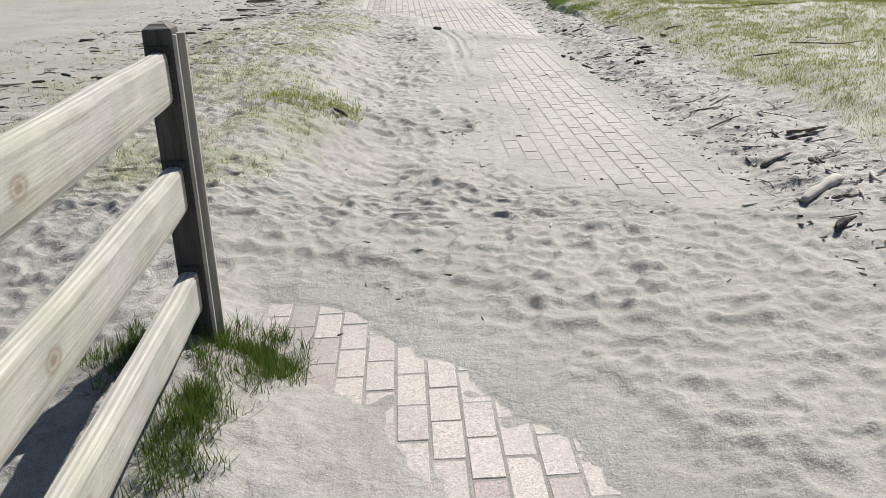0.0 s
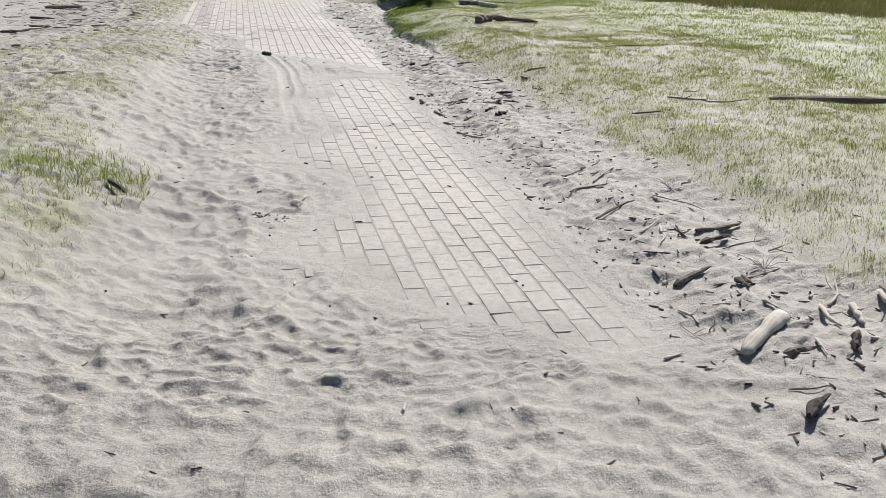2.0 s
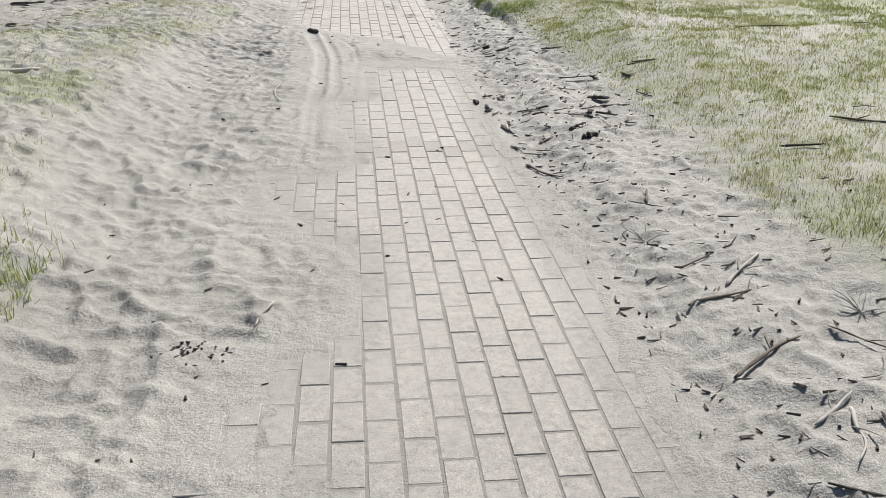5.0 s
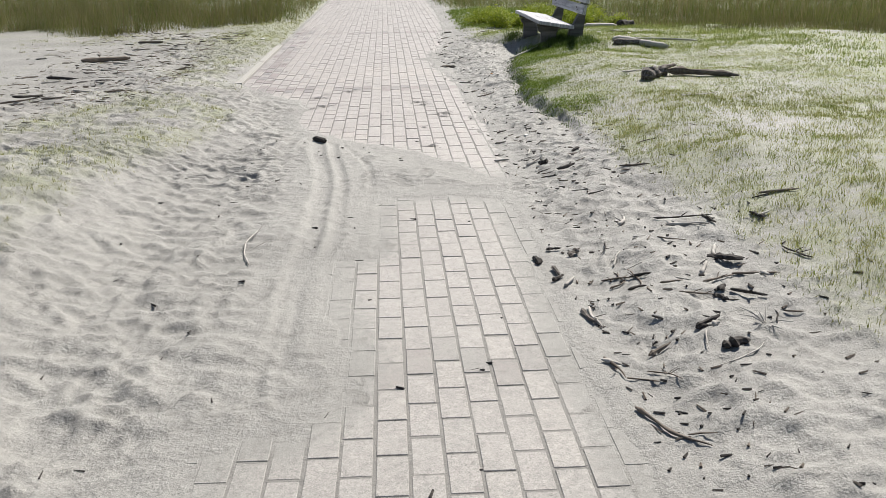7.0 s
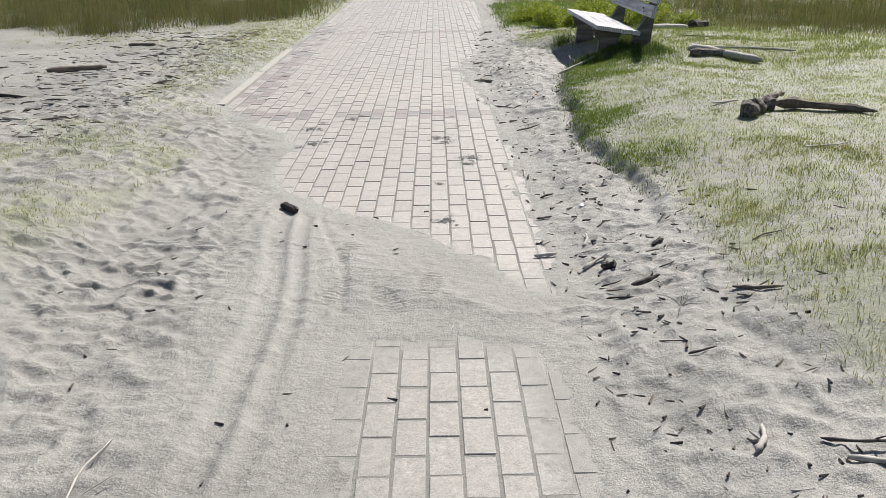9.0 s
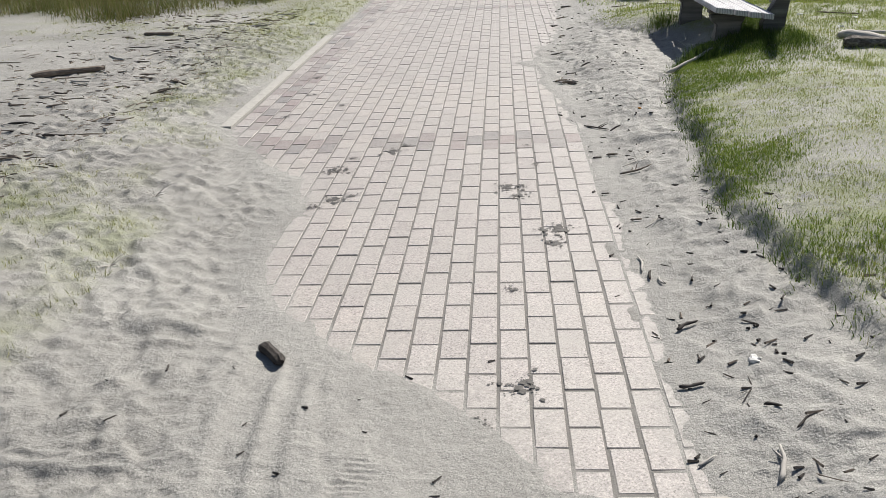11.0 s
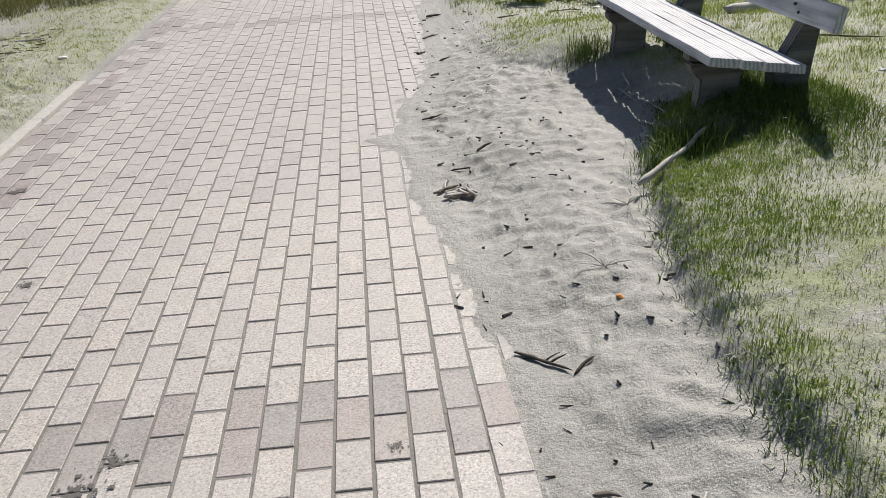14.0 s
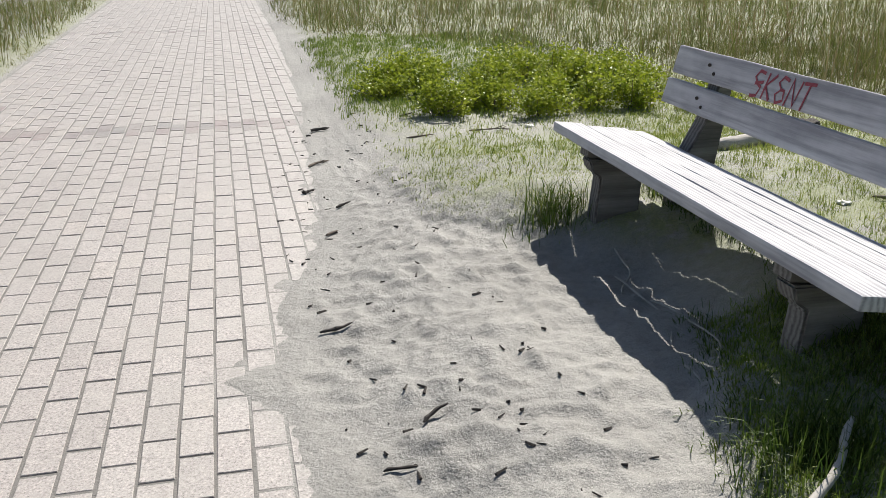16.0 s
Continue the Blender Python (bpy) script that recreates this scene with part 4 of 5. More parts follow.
lay("stick", "short thin dark stick half buried in sand", 1.887, 16.532, 1.956, 16.589, 0.006, DRIFT_DARK, 9, 0.06, 0.3)
lay("driftwood_stick", "white weathered stick lying on the mound", -1.62, 10.66, -1.17, 10.82, 0.02, DRIFT_PALE, 10, 0.05, 0.3)
lay("wood_stub", "small dark stick at the edge of the mound", -0.52, 7.72, -0.42, 7.6, 0.014, DRIFT_DARK, 11, 0.05, 0.2, 0.01)
lay("driftwood_log", "thick pale brown log among beach debris", -2.85, 18.6, -2.35, 18.95, 0.032, DRIFT_BROWN, 12, 0.04, 0.2)
lay("driftwood_log", "brown log lying below the tall grass", -2.75, 21.0, -2.35, 20.8, 0.024, DRIFT_BROWN, 13, 0.05, 0.3)
lay("driftwood_log", "dark driftwood piece on open sand", -2.8, 17.25, -2.42, 17.1, 0.02, DRIFT_DARK, 14, 0.05, 0.3)
lay("driftwood_log", "pale log at the foot of the tall grass", 3.93, 20.6, 4.45, 20.75, 0.045, DRIFT_PALE, 15, 0.04, 0.2)
lay("driftwood_log", "dark broken stump end behind the bench", 4.5, 20.75, 4.78, 20.95, 0.07, DRIFT_DARK, 16, 0.05, 0.2)
lay("driftwood_log", "bleached split log behind the bench", 3.75, 18.05, 4.15, 17.15, 0.045, DRIFT_PALE, 17, 0.08, 0.3)
lay("driftwood_log", "grey broken branch behind the bench", 3.68, 17.75, 4.1, 17.6, 0.05, BARK, 18, 0.08, 0.3)
lay("branch", "long thin bleached branch behind the bench", 3.9, 18.2, 4.75, 17.9, 0.02, DRIFT_PALE, 19, 0.1, 0.5)
# sticks whose place is plain
NEAR_HEAP = [
    (2.33, 7.41, 2.5, 7.1, 0.004, 1), (2.05, 6.93, 2.21, 7.03, 0.008, 0), (2.17, 6.98, 2.07, 6.73, 0.007, 0), (2.24, 6.92, 2.22, 6.78, 0.007, 2),
    (2.29, 6.81, 2.55, 6.84, 0.014, 1), (2.22, 6.63, 2.4, 6.7, 0.017, 2), (2.34, 6.61, 2.56, 6.61, 0.004, 1), (2.49, 6.5, 2.57, 6.5, 0.005, 1),
    (2.53, 6.5, 2.56, 6.41, 0.003, 2), (1.96, 6.68, 2.12, 6.56, 0.005, 2), (1.91, 6.47, 1.92, 6.41, 0.006, 2), (1.92, 6.37, 1.94, 6.38, 0.01, 0),
    (1.94, 6.31, 2.14, 6.37, 0.019, 3), (2.08, 6.23, 2.31, 6.26, 0.005, 1), (2.31, 6.26, 2.41, 6.26, 0.005, 1),
]
NEAR_HEAP_B = [
    (2.17, 6.22, 2.17, 6.11, 0.021, 2), (2.22, 6.26, 2.21, 6.16, 0.014, 3), (2.33, 5.94, 2.38, 5.99, 0.008, 0), (2.39, 5.9, 2.57, 6.11, 0.006, 0),
    (2.14, 5.97, 2.17, 5.87, 0.009, 0), (2.07, 5.84, 2.15, 5.82, 0.003, 0), (2.17, 5.84, 2.22, 5.76, 0.002, 2), (2.16, 5.81, 2.25, 5.8, 0.002, 1),
    (1.85, 6.08, 1.88, 5.96, 0.008, 0), (1.85, 6.17, 1.81, 5.98, 0.003, 1), (1.81, 5.98, 1.84, 5.8, 0.002, 1), (2, 5.58, 2.11, 5.59, 0.018, 3),
    (2.16, 5.64, 2.12, 5.51, 0.007, 0), (2.34, 5.88, 2.3, 5.69, 0.011, 0), (2.48, 5.89, 2.4, 5.7, 0.018, 0),
]
NEAR_HEAP_C = [
    (2.61, 5.9, 2.55, 5.75, 0.015, 0), (2.32, 5.63, 2.24, 5.5, 0.017, 2), (2.34, 5.58, 2.42, 5.6, 0.008, 0), (1.62, 5.73, 1.72, 5.77, 0.007, 0),
]
VERGE = [
    (2.82, 11.26, 3, 11.2, 0.01, 1), (2.06, 9.93, 2.16, 9.96, 0.014, 2), (1.86, 9.82, 1.95, 9.86, 0.012, 1), (1.93, 7.2, 2.22, 7.38, 0.0085, 1),
    (2.12, 8.66, 2.16, 8.8, 0.009, 1), (3.4, 9.5, 3.68, 9.36, 0.01, 2), (1.91, 7.96, 2.18, 8.05, 0.006, 1), (2, 7.7, 2.29, 7.76, 0.0055, 1),
    (2.15, 7.8, 2.36, 8.01, 0.007, 0), (1.72, 9.48, 1.86, 9.22, 0.008, 1), (1.69, 9.82, 1.75, 9.78, 0.01, 0),
]
LONG_HEAP = [
    (2.27, 11.21, 2.54, 11.13, 0.006, 2), (2.31, 11.13, 2.49, 11.02, 0.01, 0), (2.49, 11.15, 2.52, 11.03, 0.013, 2), (2.35, 10.63, 2.46, 10.52, 0.023, 2),
    (2.43, 10.78, 2.37, 10.56, 0.009, 0), (2.25, 10.44, 2.31, 10.55, 0.01, 0), (2.46, 10.68, 2.47, 10.56, 0.008, 0), (1.86, 10.56, 1.98, 10.55, 0.005, 1),
    (1.98, 10.55, 2.06, 10.5, 0.009, 2), (1.99, 10.64, 2, 10.43, 0.005, 1), (1.88, 10.49, 1.96, 10.53, 0.006, 1), (1.93, 10.38, 2.01, 10.4, 0.008, 2),
    (2.07, 10.41, 2.15, 10.36, 0.006, 1), (2.14, 10.43, 2.18, 10.35, 0.005, 0), (2.1, 10.26, 2.23, 10.2, 0.006, 1),
]
LONG_HEAP_B = [
    (2.22, 10.21, 2.25, 10.14, 0.012, 2), (2.29, 10.22, 2.41, 10.15, 0.01, 2), (2.25, 10.22, 2.29, 10.28, 0.016, 2), (2.22, 10.33, 2.37, 10.4, 0.006, 1),
    (2.37, 10.41, 2.55, 10.36, 0.007, 1), (2.47, 10.37, 2.48, 10.31, 0.01, 0), (1.72, 10.28, 1.74, 10.16, 0.012, 3), (1.75, 10.31, 1.76, 10.11, 0.008, 0),
    (1.7, 9.84, 1.74, 9.68, 0.007, 1), (1.74, 9.68, 1.84, 9.63, 0.004, 1), (1.82, 9.71, 1.91, 9.6, 0.003, 1), (1.97, 9.65, 2.08, 9.66, 0.003, 0),
    (2.08, 9.66, 2.25, 9.77, 0.004, 0), (2.09, 9.75, 2.19, 9.78, 0.02, 2), (2.06, 9.93, 2.1, 9.92, 0.011, 2),
]
LONG_HEAP_C = [
    (2.11, 9.91, 2.14, 9.91, 0.011, 0), (2.07, 9.87, 2.04, 9.75, 0.004, 0), (1.9, 9.91, 1.92, 9.91, 0.009, 2), (1.7, 11.03, 1.77, 11.03, 0.012, 2),
    (1.79, 10.91, 1.85, 10.98, 0.014, 3), (1.63, 10.94, 1.64, 10.85, 0.014, 2), (1.69, 10.78, 1.7, 10.68, 0.013, 3), (1.66, 10.63, 1.72, 10.68, 0.011, 2),
    (1.7, 10.55, 1.76, 10.65, 0.011, 0), (1.98, 11.02, 1.92, 10.82, 0.004, 2), (1.95, 10.77, 2.02, 10.87, 0.003, 0), (1.95, 10.71, 2.01, 10.85, 0.005, 0),
    (2.09, 11.18, 2.15, 11.32, 0.01, 0), (2.69, 11.05, 2.73, 10.97, 0.013, 2), (2.71, 11, 2.78, 11.02, 0.008, 0),
]
LONG_HEAP_D = [
    (2.66, 10.61, 2.71, 10.43, 0.006, 2), (2.37, 12.28, 2.54, 12.21, 0.01, 1), (2.07, 11.79, 2.17, 11.81, 0.006, 2), (0.31, 10.9, 0.28, 11.34, 0.005, 0),
]
BANK_FOOT = [
    (1.68, 12.94, 1.78, 12.95, 0.012, 0), (1.87, 12.73, 2, 12.83, 0.01, 0), (1.95, 12.71, 2.01, 12.69, 0.018, 2), (2.02, 12.43, 2.14, 12.48, 0.016, 2),
    (2.11, 12.78, 2.22, 12.81, 0.007, 1), (2.2, 12.86, 2.25, 12.9, 0.013, 2), (1.91, 13.01, 1.95, 13.14, 0.009, 0), (1.73, 13.1, 1.78, 13.14, 0.005, 0),
    (1.75, 13.49, 1.83, 13.5, 0.008, 2), (1.81, 13.86, 1.89, 13.91, 0.008, 2), (1.96, 13.51, 1.91, 13.36, 0.003, 2), (2.01, 13.2, 2.06, 13.25, 0.004, 2),
    (1.96, 13.34, 2, 13.3, 0.007, 2), (2, 13.02, 2.06, 12.95, 0.002, 1), (1.91, 12.52, 2, 12.51, 0.005, 2),
]
BANK_FOOT_B = [
    (1.92, 12.46, 1.99, 12.42, 0.004, 1), (2.04, 12.67, 2.02, 12.57, 0.002, 0), (2.23, 12.78, 2.29, 12.88, 0.004, 0),
]
BENCH_SIDE = [
    (1.74, 16.69, 1.88, 16.55, 0.0078, 2), (1.84, 15.62, 2.01, 15.68, 0.0084, 1), (1.765, 14.38, 1.775, 14.53, 0.0054, 0), (1.83, 14.24, 1.82, 14.32, 0.0054, 0),
    (1.785, 14.3, 1.8, 14.38, 0.0072, 2), (1.86, 15.74, 2.05, 15.95, 0.0042, 0), (1.73, 15.98, 1.78, 15.98, 0.0072, 2), (1.81, 16.02, 1.87, 16, 0.0084, 1),
    (1.8, 14.95, 1.85, 14.95, 0.0066, 1), (1.85, 14.84, 1.92, 14.91, 0.0042, 0), (1.71, 15.35, 1.75, 15.35, 0.0048, 2), (1.66, 19.26, 1.78, 19.27, 0.0072, 2),
    (1.88, 18.55, 1.96, 18.6, 0.0096, 2), (1.73, 18.38, 1.82, 18.36, 0.006, 2), (1.96, 22.55, 2.09, 22.6, 0.018, 2),
]
BENCH_SIDE_B = [
    (1.76, 21.05, 1.83, 21.1, 0.012, 2), (1.85, 21.6, 1.98, 21.7, 0.009, 1), (1.9, 20.7, 1.98, 20.75, 0.0096, 2), (1.8, 20.3, 1.86, 20.35, 0.0084, 1),
]
WOODS = (DRIFT_PALE, DRIFT_BROWN, DRIFT_DARK, BARK)
TONE = ("bleached", "brown", "dark", "bark-covered")


def stray(a, b, c, d, r, w, n, where, group):
    """A stick, or a broken chunk where it is short and thick; longer ones carry side twigs."""
    q = random.Random(n)
    length = math.hypot(c - a, d - b)
    if length < 7 * r:
        mx, my, k = (a + c) / 2, (b + d) / 2, 2.6 * r / max(length, 0.01)
        a, b, c, d = mx + (a - mx) * max(k, 1), my + (b - my) * max(k, 1), mx + (c - mx) * max(k, 1), my + (d - my) * max(k, 1)
        return lay("wood_chunk", TONE[w] + " driftwood chunk " + where, a, b, c, d, r, WOODS[w], 100 + n, 0.08, q.uniform(-0.2, 0.5), 0.002, "driftwood", group, q.uniform(0.6, 0.9), 0.4)
    ob = lay("stick", TONE[w] + " driftwood stick " + where, a, b, c, d, r, WOODS[w], 100 + n, q.uniform(-0.16, 0.16), q.uniform(0.3, 0.6), 0.004, "stick", group, 0.85, 0.3)
    if length > 0.12 and w != 3:
        for k in range(q.choice((1, 2))):
            u, side = q.uniform(0.35, 0.75), q.choice((-1, 1))
            tw = part("side_twig", stick_bm(length * q.uniform(0.18, 0.34), r * 0.5, 0.1, 0.6, n * 7 + k, 5, 4, 0.2), WOODS[w], ob)
            tw.matrix_local = pose(u * length, 0, r * 0.3, 0, q.uniform(-35, -5), side * q.uniform(30, 60))
    return ob


n = 0
for rows, where in ((NEAR_HEAP, "in a heap at the edge of the grass"), (NEAR_HEAP_B, "in a heap at the edge of the grass"), (NEAR_HEAP_C, "in a heap at the edge of the grass"), (VERGE, "on trodden sand beside the paving"), (LONG_HEAP, "strewn over sand below the grass"), (LONG_HEAP_B, "strewn over sand below the grass"), (LONG_HEAP_C, "strewn over sand below the grass"), (LONG_HEAP_D, "strewn over sand below the grass"), (BANK_FOOT, "at the foot of the grassy bank"), (BANK_FOOT_B, "at the foot of the grassy bank"), (BENCH_SIDE, "on sand near the bench"), (BENCH_SIDE_B, "on sand near the bench")):
    for row in rows:
        stray(*row, n, where, "driftwood sticks")
        n += 1
for k, (x, y, a, l) in enumerate(((2.5, 21.9, 0.2, 0.2), (2.75, 22.3, -0.3, 0.16), (2.95, 22.0, 0.1, 0.3), (3.2, 22.5, 1.2, 0.18), (2.6, 22.6, 0.6, 0.12), (3.5, 21.8, -0.2, 0.22))):
    stray(x, y, x + l * math.cos(a), y + l * math.sin(a), 0.008, (1, 0, 1, 0, 2, 1)[k], 300 + k, "on the sandy patch below the shrubs", "driftwood sticks")
# a small heap of bleached pieces beside the paving
rng = random.Random(8)
for n in range(13):
    a, l = rng.uniform(0, math.pi), rng.uniform(0.06, 0.14)
    cx, cy = 1.715 + rng.uniform(-0.06, 0.08), 18.10 + rng.uniform(-0.11, 0.11)
    lay("driftwood_piece", "short bleached driftwood piece in a small heap", cx - l / 2 * math.cos(a), cy - l / 2 * math.sin(a), cx + l / 2 * math.cos(a), cy + l / 2 * math.sin(a), rng.uniform(0.006, 0.011), WOODS[(0, 1, 0, 0, 1)[n % 5]], 400 + n, 0.08, 0.3, 0.007 * (n % 3), "driftwood", "heap of driftwood pieces")
# scattered twigs that stand apart, then the uncountable small litter
rng = random.Random(21)
for n in range(45):
    y = rng.uniform(4.6, 13.5)
    x = 1.75 + abs(rng.gauss(0, 0.42)) + 0.12
    a, l = rng.uniform(-0.9, 1.6), rng.uniform(0.05, 0.17)
    w = rng.choice((0, 1, 1, 2, 2))
    lay("twig", TONE[w] + " thin driftwood twig on sand beside the path", x, y, x + l * math.cos(a), y + l * math.sin(a), rng.uniform(0.002, 0.005), WOODS[w], 500 + n, rng.uniform(-0.16, 0.16), 0.5, 0.002, "twig", "driftwood twigs")
for n in range(90):
    x, y = -1.5 - abs(rng.gauss(0, 0.8)), rng.uniform(15.8, 22.6)
    a, l = rng.uniform(-0.9, 1.0), rng.uniform(0.06, 0.26)
    w = rng.choice((0, 1, 1, 2))
    lay("stick", TONE[w] + " driftwood stick on the open beach sand", x, y, x + l * math.cos(a), y + l * math.sin(a), rng.uniform(0.005, 0.011), WOODS[w], 700 + n, rng.uniform(-0.2, 0.2), 0.4, 0.004, "stick", "beach driftwood")
for n in range(34):
    x, y = -2.0 - abs(rng.gauss(0, 0.9)), rng.uniform(7.5, 15.5)
    a, l = rng.uniform(-0.9, 1.0), rng.uniform(0.08, 0.34)
    w = rng.choice((1, 1, 2, 2, 0))
    lay("stick", TONE[w] + " driftwood stick strewn beyond the sand mound", x, y, x + l * math.cos(a), y + l * math.sin(a), rng.uniform(0.006, 0.016), WOODS[w], 760 + n, rng.uniform(-0.2, 0.2), 0.4, 0.004, "stick", "beach driftwood")
for n in range(13):
    x, y = rng.uniform(2.8, 6.5), rng.uniform(6, 20)
    if 17.6 < y < 20.5 and x < 3.8:
        continue
    a, l = rng.uniform(-0.4, 0.5), rng.uniform(0.12, 0.4)
    w = rng.choice((0, 1, 1, 2))
    lay("stick", TONE[w] + " driftwood stick lying in short grass", x, y, x + l * math.cos(a), y + l * math.sin(a), rng.uniform(0.004, 0.009), WOODS[w], 800 + n, rng.uniform(-0.2, 0.2), 0.4, 0.012, "stick", "driftwood in the grass")


def litter(name, label, pts, mat, lo, hi, seed):
    """Tiny four-sided splinters strewn over the ground, in one mesh."""
    r = np.random.RandomState(seed)
    n = len(pts)
    a, L, w = r.uniform(0, np.pi, n), r.uniform(lo, hi, n), r.uniform(0.002, 0.006, n)
    z = height(pts[:, 0], pts[:, 1])
    d = np.column_stack([np.cos(a), np.sin(a), r.uniform(-0.12, 0.12, n)])
    s = np.column_stack([-np.sin(a), np.cos(a), np.zeros(n)])
    c = np.column_stack([pts, z + w * 0.8])
    u = np.array([0, 0, 1.0])
    V = []
    for e, k in ((-0.5, 1.0), (0.5, 0.6)):
        for q in (s, np.broadcast_to(u, s.shape), -s, np.broadcast_to(-u, s.shape)):
            V.append(c + d * (L * e)[:, None] + q * (w * k)[:, None])
    V = np.stack(V, 1).reshape(-1, 3)
    k = np.arange(n)[:, None] * 8
    F = [[0, 1, 5, 4], [1, 2, 6, 5], [2, 3, 7, 6], [3, 0, 4, 7], [3, 2, 1, 0], [4, 5, 6, 7]]
    Q = np.concatenate([k + np.array([f]) for f in F], 1).reshape(-1, 4)
    tagged(new(name, tri_mesh(name, V, Q, mat)), label, "debris", kind="stuff")


r5 = np.random.RandomState(9)
band = np.column_stack([1.72 + np.abs(r5.normal(0, 0.5, 900)), r5.uniform(4.2, 14.0, 900)])
litter("twig_litter", "scattered dark twig and bark splinters on sand", band[:380], DRIFT_DARK, 0.008, 0.04, 31)
litter("twig_litter", "scattered brown twig splinters on sand", band[500:], DRIFT_BROWN, 0.01, 0.06, 32)
side = np.column_stack([r5.uniform(1.6, 2.4, 260), r5.uniform(14, 23, 260)])
litter("twig_litter", "small dark wood crumbs along the paving's sandy edge", side, DRIFT_DARK, 0.008, 0.04, 33)
beach = np.column_stack([-1.3 - np.abs(r5.normal(0, 1.2, 1100)), r5.uniform(15, 23.0, 1100)])
litter("twig_litter", "grey driftwood splinters over the open beach sand", beach, DRIFT_BROWN, 0.02, 0.12, 34)
strand = np.column_stack([-1.7 - np.abs(r5.normal(0, 1.1, 700)), r5.uniform(7.0, 15, 700)])
litter("twig_litter", "dark driftwood splinters strewn beyond the sand mound", strand, DRIFT_BROWN, 0.02, 0.13, 37)
crumbs = np.column_stack([r5.uniform(-0.4, 1.4, 110), r5.uniform(4.5, 13.8, 110)])
litter("twig_litter", "few dark crumbs and twigs on the walked sand", crumbs, DRIFT_DARK, 0.008, 0.04, 35)
spot = np.column_stack([r5.normal(0.26, 0.06, 40), r5.normal(7.55, 0.04, 40)])
litter("charcoal_bits", "cluster of black charcoal crumbs on sand", spot, DRIFT_DARK, 0.004, 0.018, 36)
for x, y, a, l in ((0.43, 7.72, 1.2, 0.16), (0.62, 5.46, 1.3, 0.07), (0.35, 6.62, 1.4, 0.06)):
    lay("twig", "single pale twig on the walked sand", x, y, x + l * math.cos(a), y + l * math.sin(a), 0.006, DRIFT_PALE, int(x * 100), 0.1, 0.4, 0.003, "twig")


# ---------------------------------------------------------------- low plants
def shrub(x, y, size, hgt, seed):
    """A low leafy shrub: thin stems and many small leaves."""
    r = np.random.RandomState(seed)
    root = new("shrub")
    root.location = (x, y, hz(x, y))
    tagged(root, "low bright green leafy shrub at the edge of the tall grass", "shrub", "leafy shrubs")
    bm = bmesh.new()
    n = 1300
    tips = []
    for i in range(16):
        a, t = r.uniform(0, 2 * np.pi), r.uniform(0.1, 0.9)
        tip = Vector((math.cos(a) * size * t, math.sin(a) * size * t, hgt * r.uniform(0.5, 1.0) * (1.05 - 0.5 * t)))
        tips.append(tip)
        up = Vector((math.cos(a) * 0.02, math.sin(a) * 0.02, -0.02))
        s = Vector((-math.sin(a), math.cos(a), 0)) * 0.005
        v = [bm.verts.new(p) for p in (up - s, up + s, up + Vector((0, 0, 0.008)), tip - s * 0.4, tip + s * 0.4, tip + Vector((0, 0, 0.004)))]
        for f in ((0, 1, 4, 3), (1, 2, 5, 4), (2, 0, 3, 5)):
            bm.faces.new([v[k] for k in f])
    part("stem", bm, DRIFT_BROWN, root)
    T = np.array([tuple(t) for t in tips])
    k = r.randint(0, len(T), n)
    u = r.uniform(0.35, 1.08, n)[:, None]
    c = T[k] * u + r.normal(0, 0.045, (n, 3))
    c[:, 2] = np.maximum(c[:, 2], 0.01)
    d = r.normal(0, 1, (n, 3))
    d[:, 2] = np.abs(d[:, 2]) * 0.6
    d /= np.linalg.norm(d, axis=1)[:, None]
    s = np.cross(d, r.normal(0, 1, (n, 3)))
    s /= np.linalg.norm(s, axis=1)[:, None]
    l = r.uniform(0.016, 0.04, n)[:, None]
    fold = np.cross(d, s) * l * 0.15
    V = np.stack([c, c + d * l * 0.5 + s * l * 0.36 + fold, c + d * l, c + d * l * 0.5 - s * l * 0.36 + fold], 1).reshape(-1, 3)
    q = np.arange(n)[:, None] * 4
    F = np.concatenate([q + np.array([[0, 1, 2]]), q + np.array([[0, 2, 3]])], 1).reshape(-1, 3)
    o = new("leaves", tri_mesh("leaves", V, F, LEAF))
    o.parent = root


spots = random.Random(12)
for n in range(24):
    sx = 2.65 + 2.2 * (n + spots.uniform(-0.5, 0.5)) / 23
    shrub(sx, 23.3 + 0.8 * math.sin(n * 2.4) + spots.uniform(-0.3, 0.3) - 0.1 * (sx - 3), spots.uniform(0.2, 0.4), spots.uniform(0.14, 0.34), 60 + n)


def dry_plant(x, y, seed, n=14, size=0.16, mat=DRIFT_PALE):
    """A withered rosette of bare stalks."""
    r = random.Random(seed)
    bm = bmesh.new()
    for i in range(n):
        a, l, up = r.uniform(0, 2 * math.pi), size * r.uniform(0.5, 1.2), r.uniform(0.15, 0.9)
        pts = [Vector((math.cos(a) * l * u, math.sin(a) * l * u, l * up * (u - 0.45 * u * u) * 1.4)) for u in (0, 0.5, 1.0)]
        s = Vector((-math.sin(a), math.cos(a), 0)) * 0.002
        rows = [[bm.verts.new(p + q * (1 - 0.6 * k / 2)) for q in (s, Vector((0, 0, 0.004)), -s)] for k, p in enumerate(pts)]
        for A, B in zip(rows, rows[1:]):
            for j in range(3):
                bm.faces.new((A[j], A[(j + 1) % 3], B[(j + 1) % 3], B[j]))
    o = part("dry_plant", bm, mat)
    o.location = (x, y, hz(x, y) - 0.004)
    tagged(o, "withered brown plant with bare splayed stalks", "plant", "withered plants")


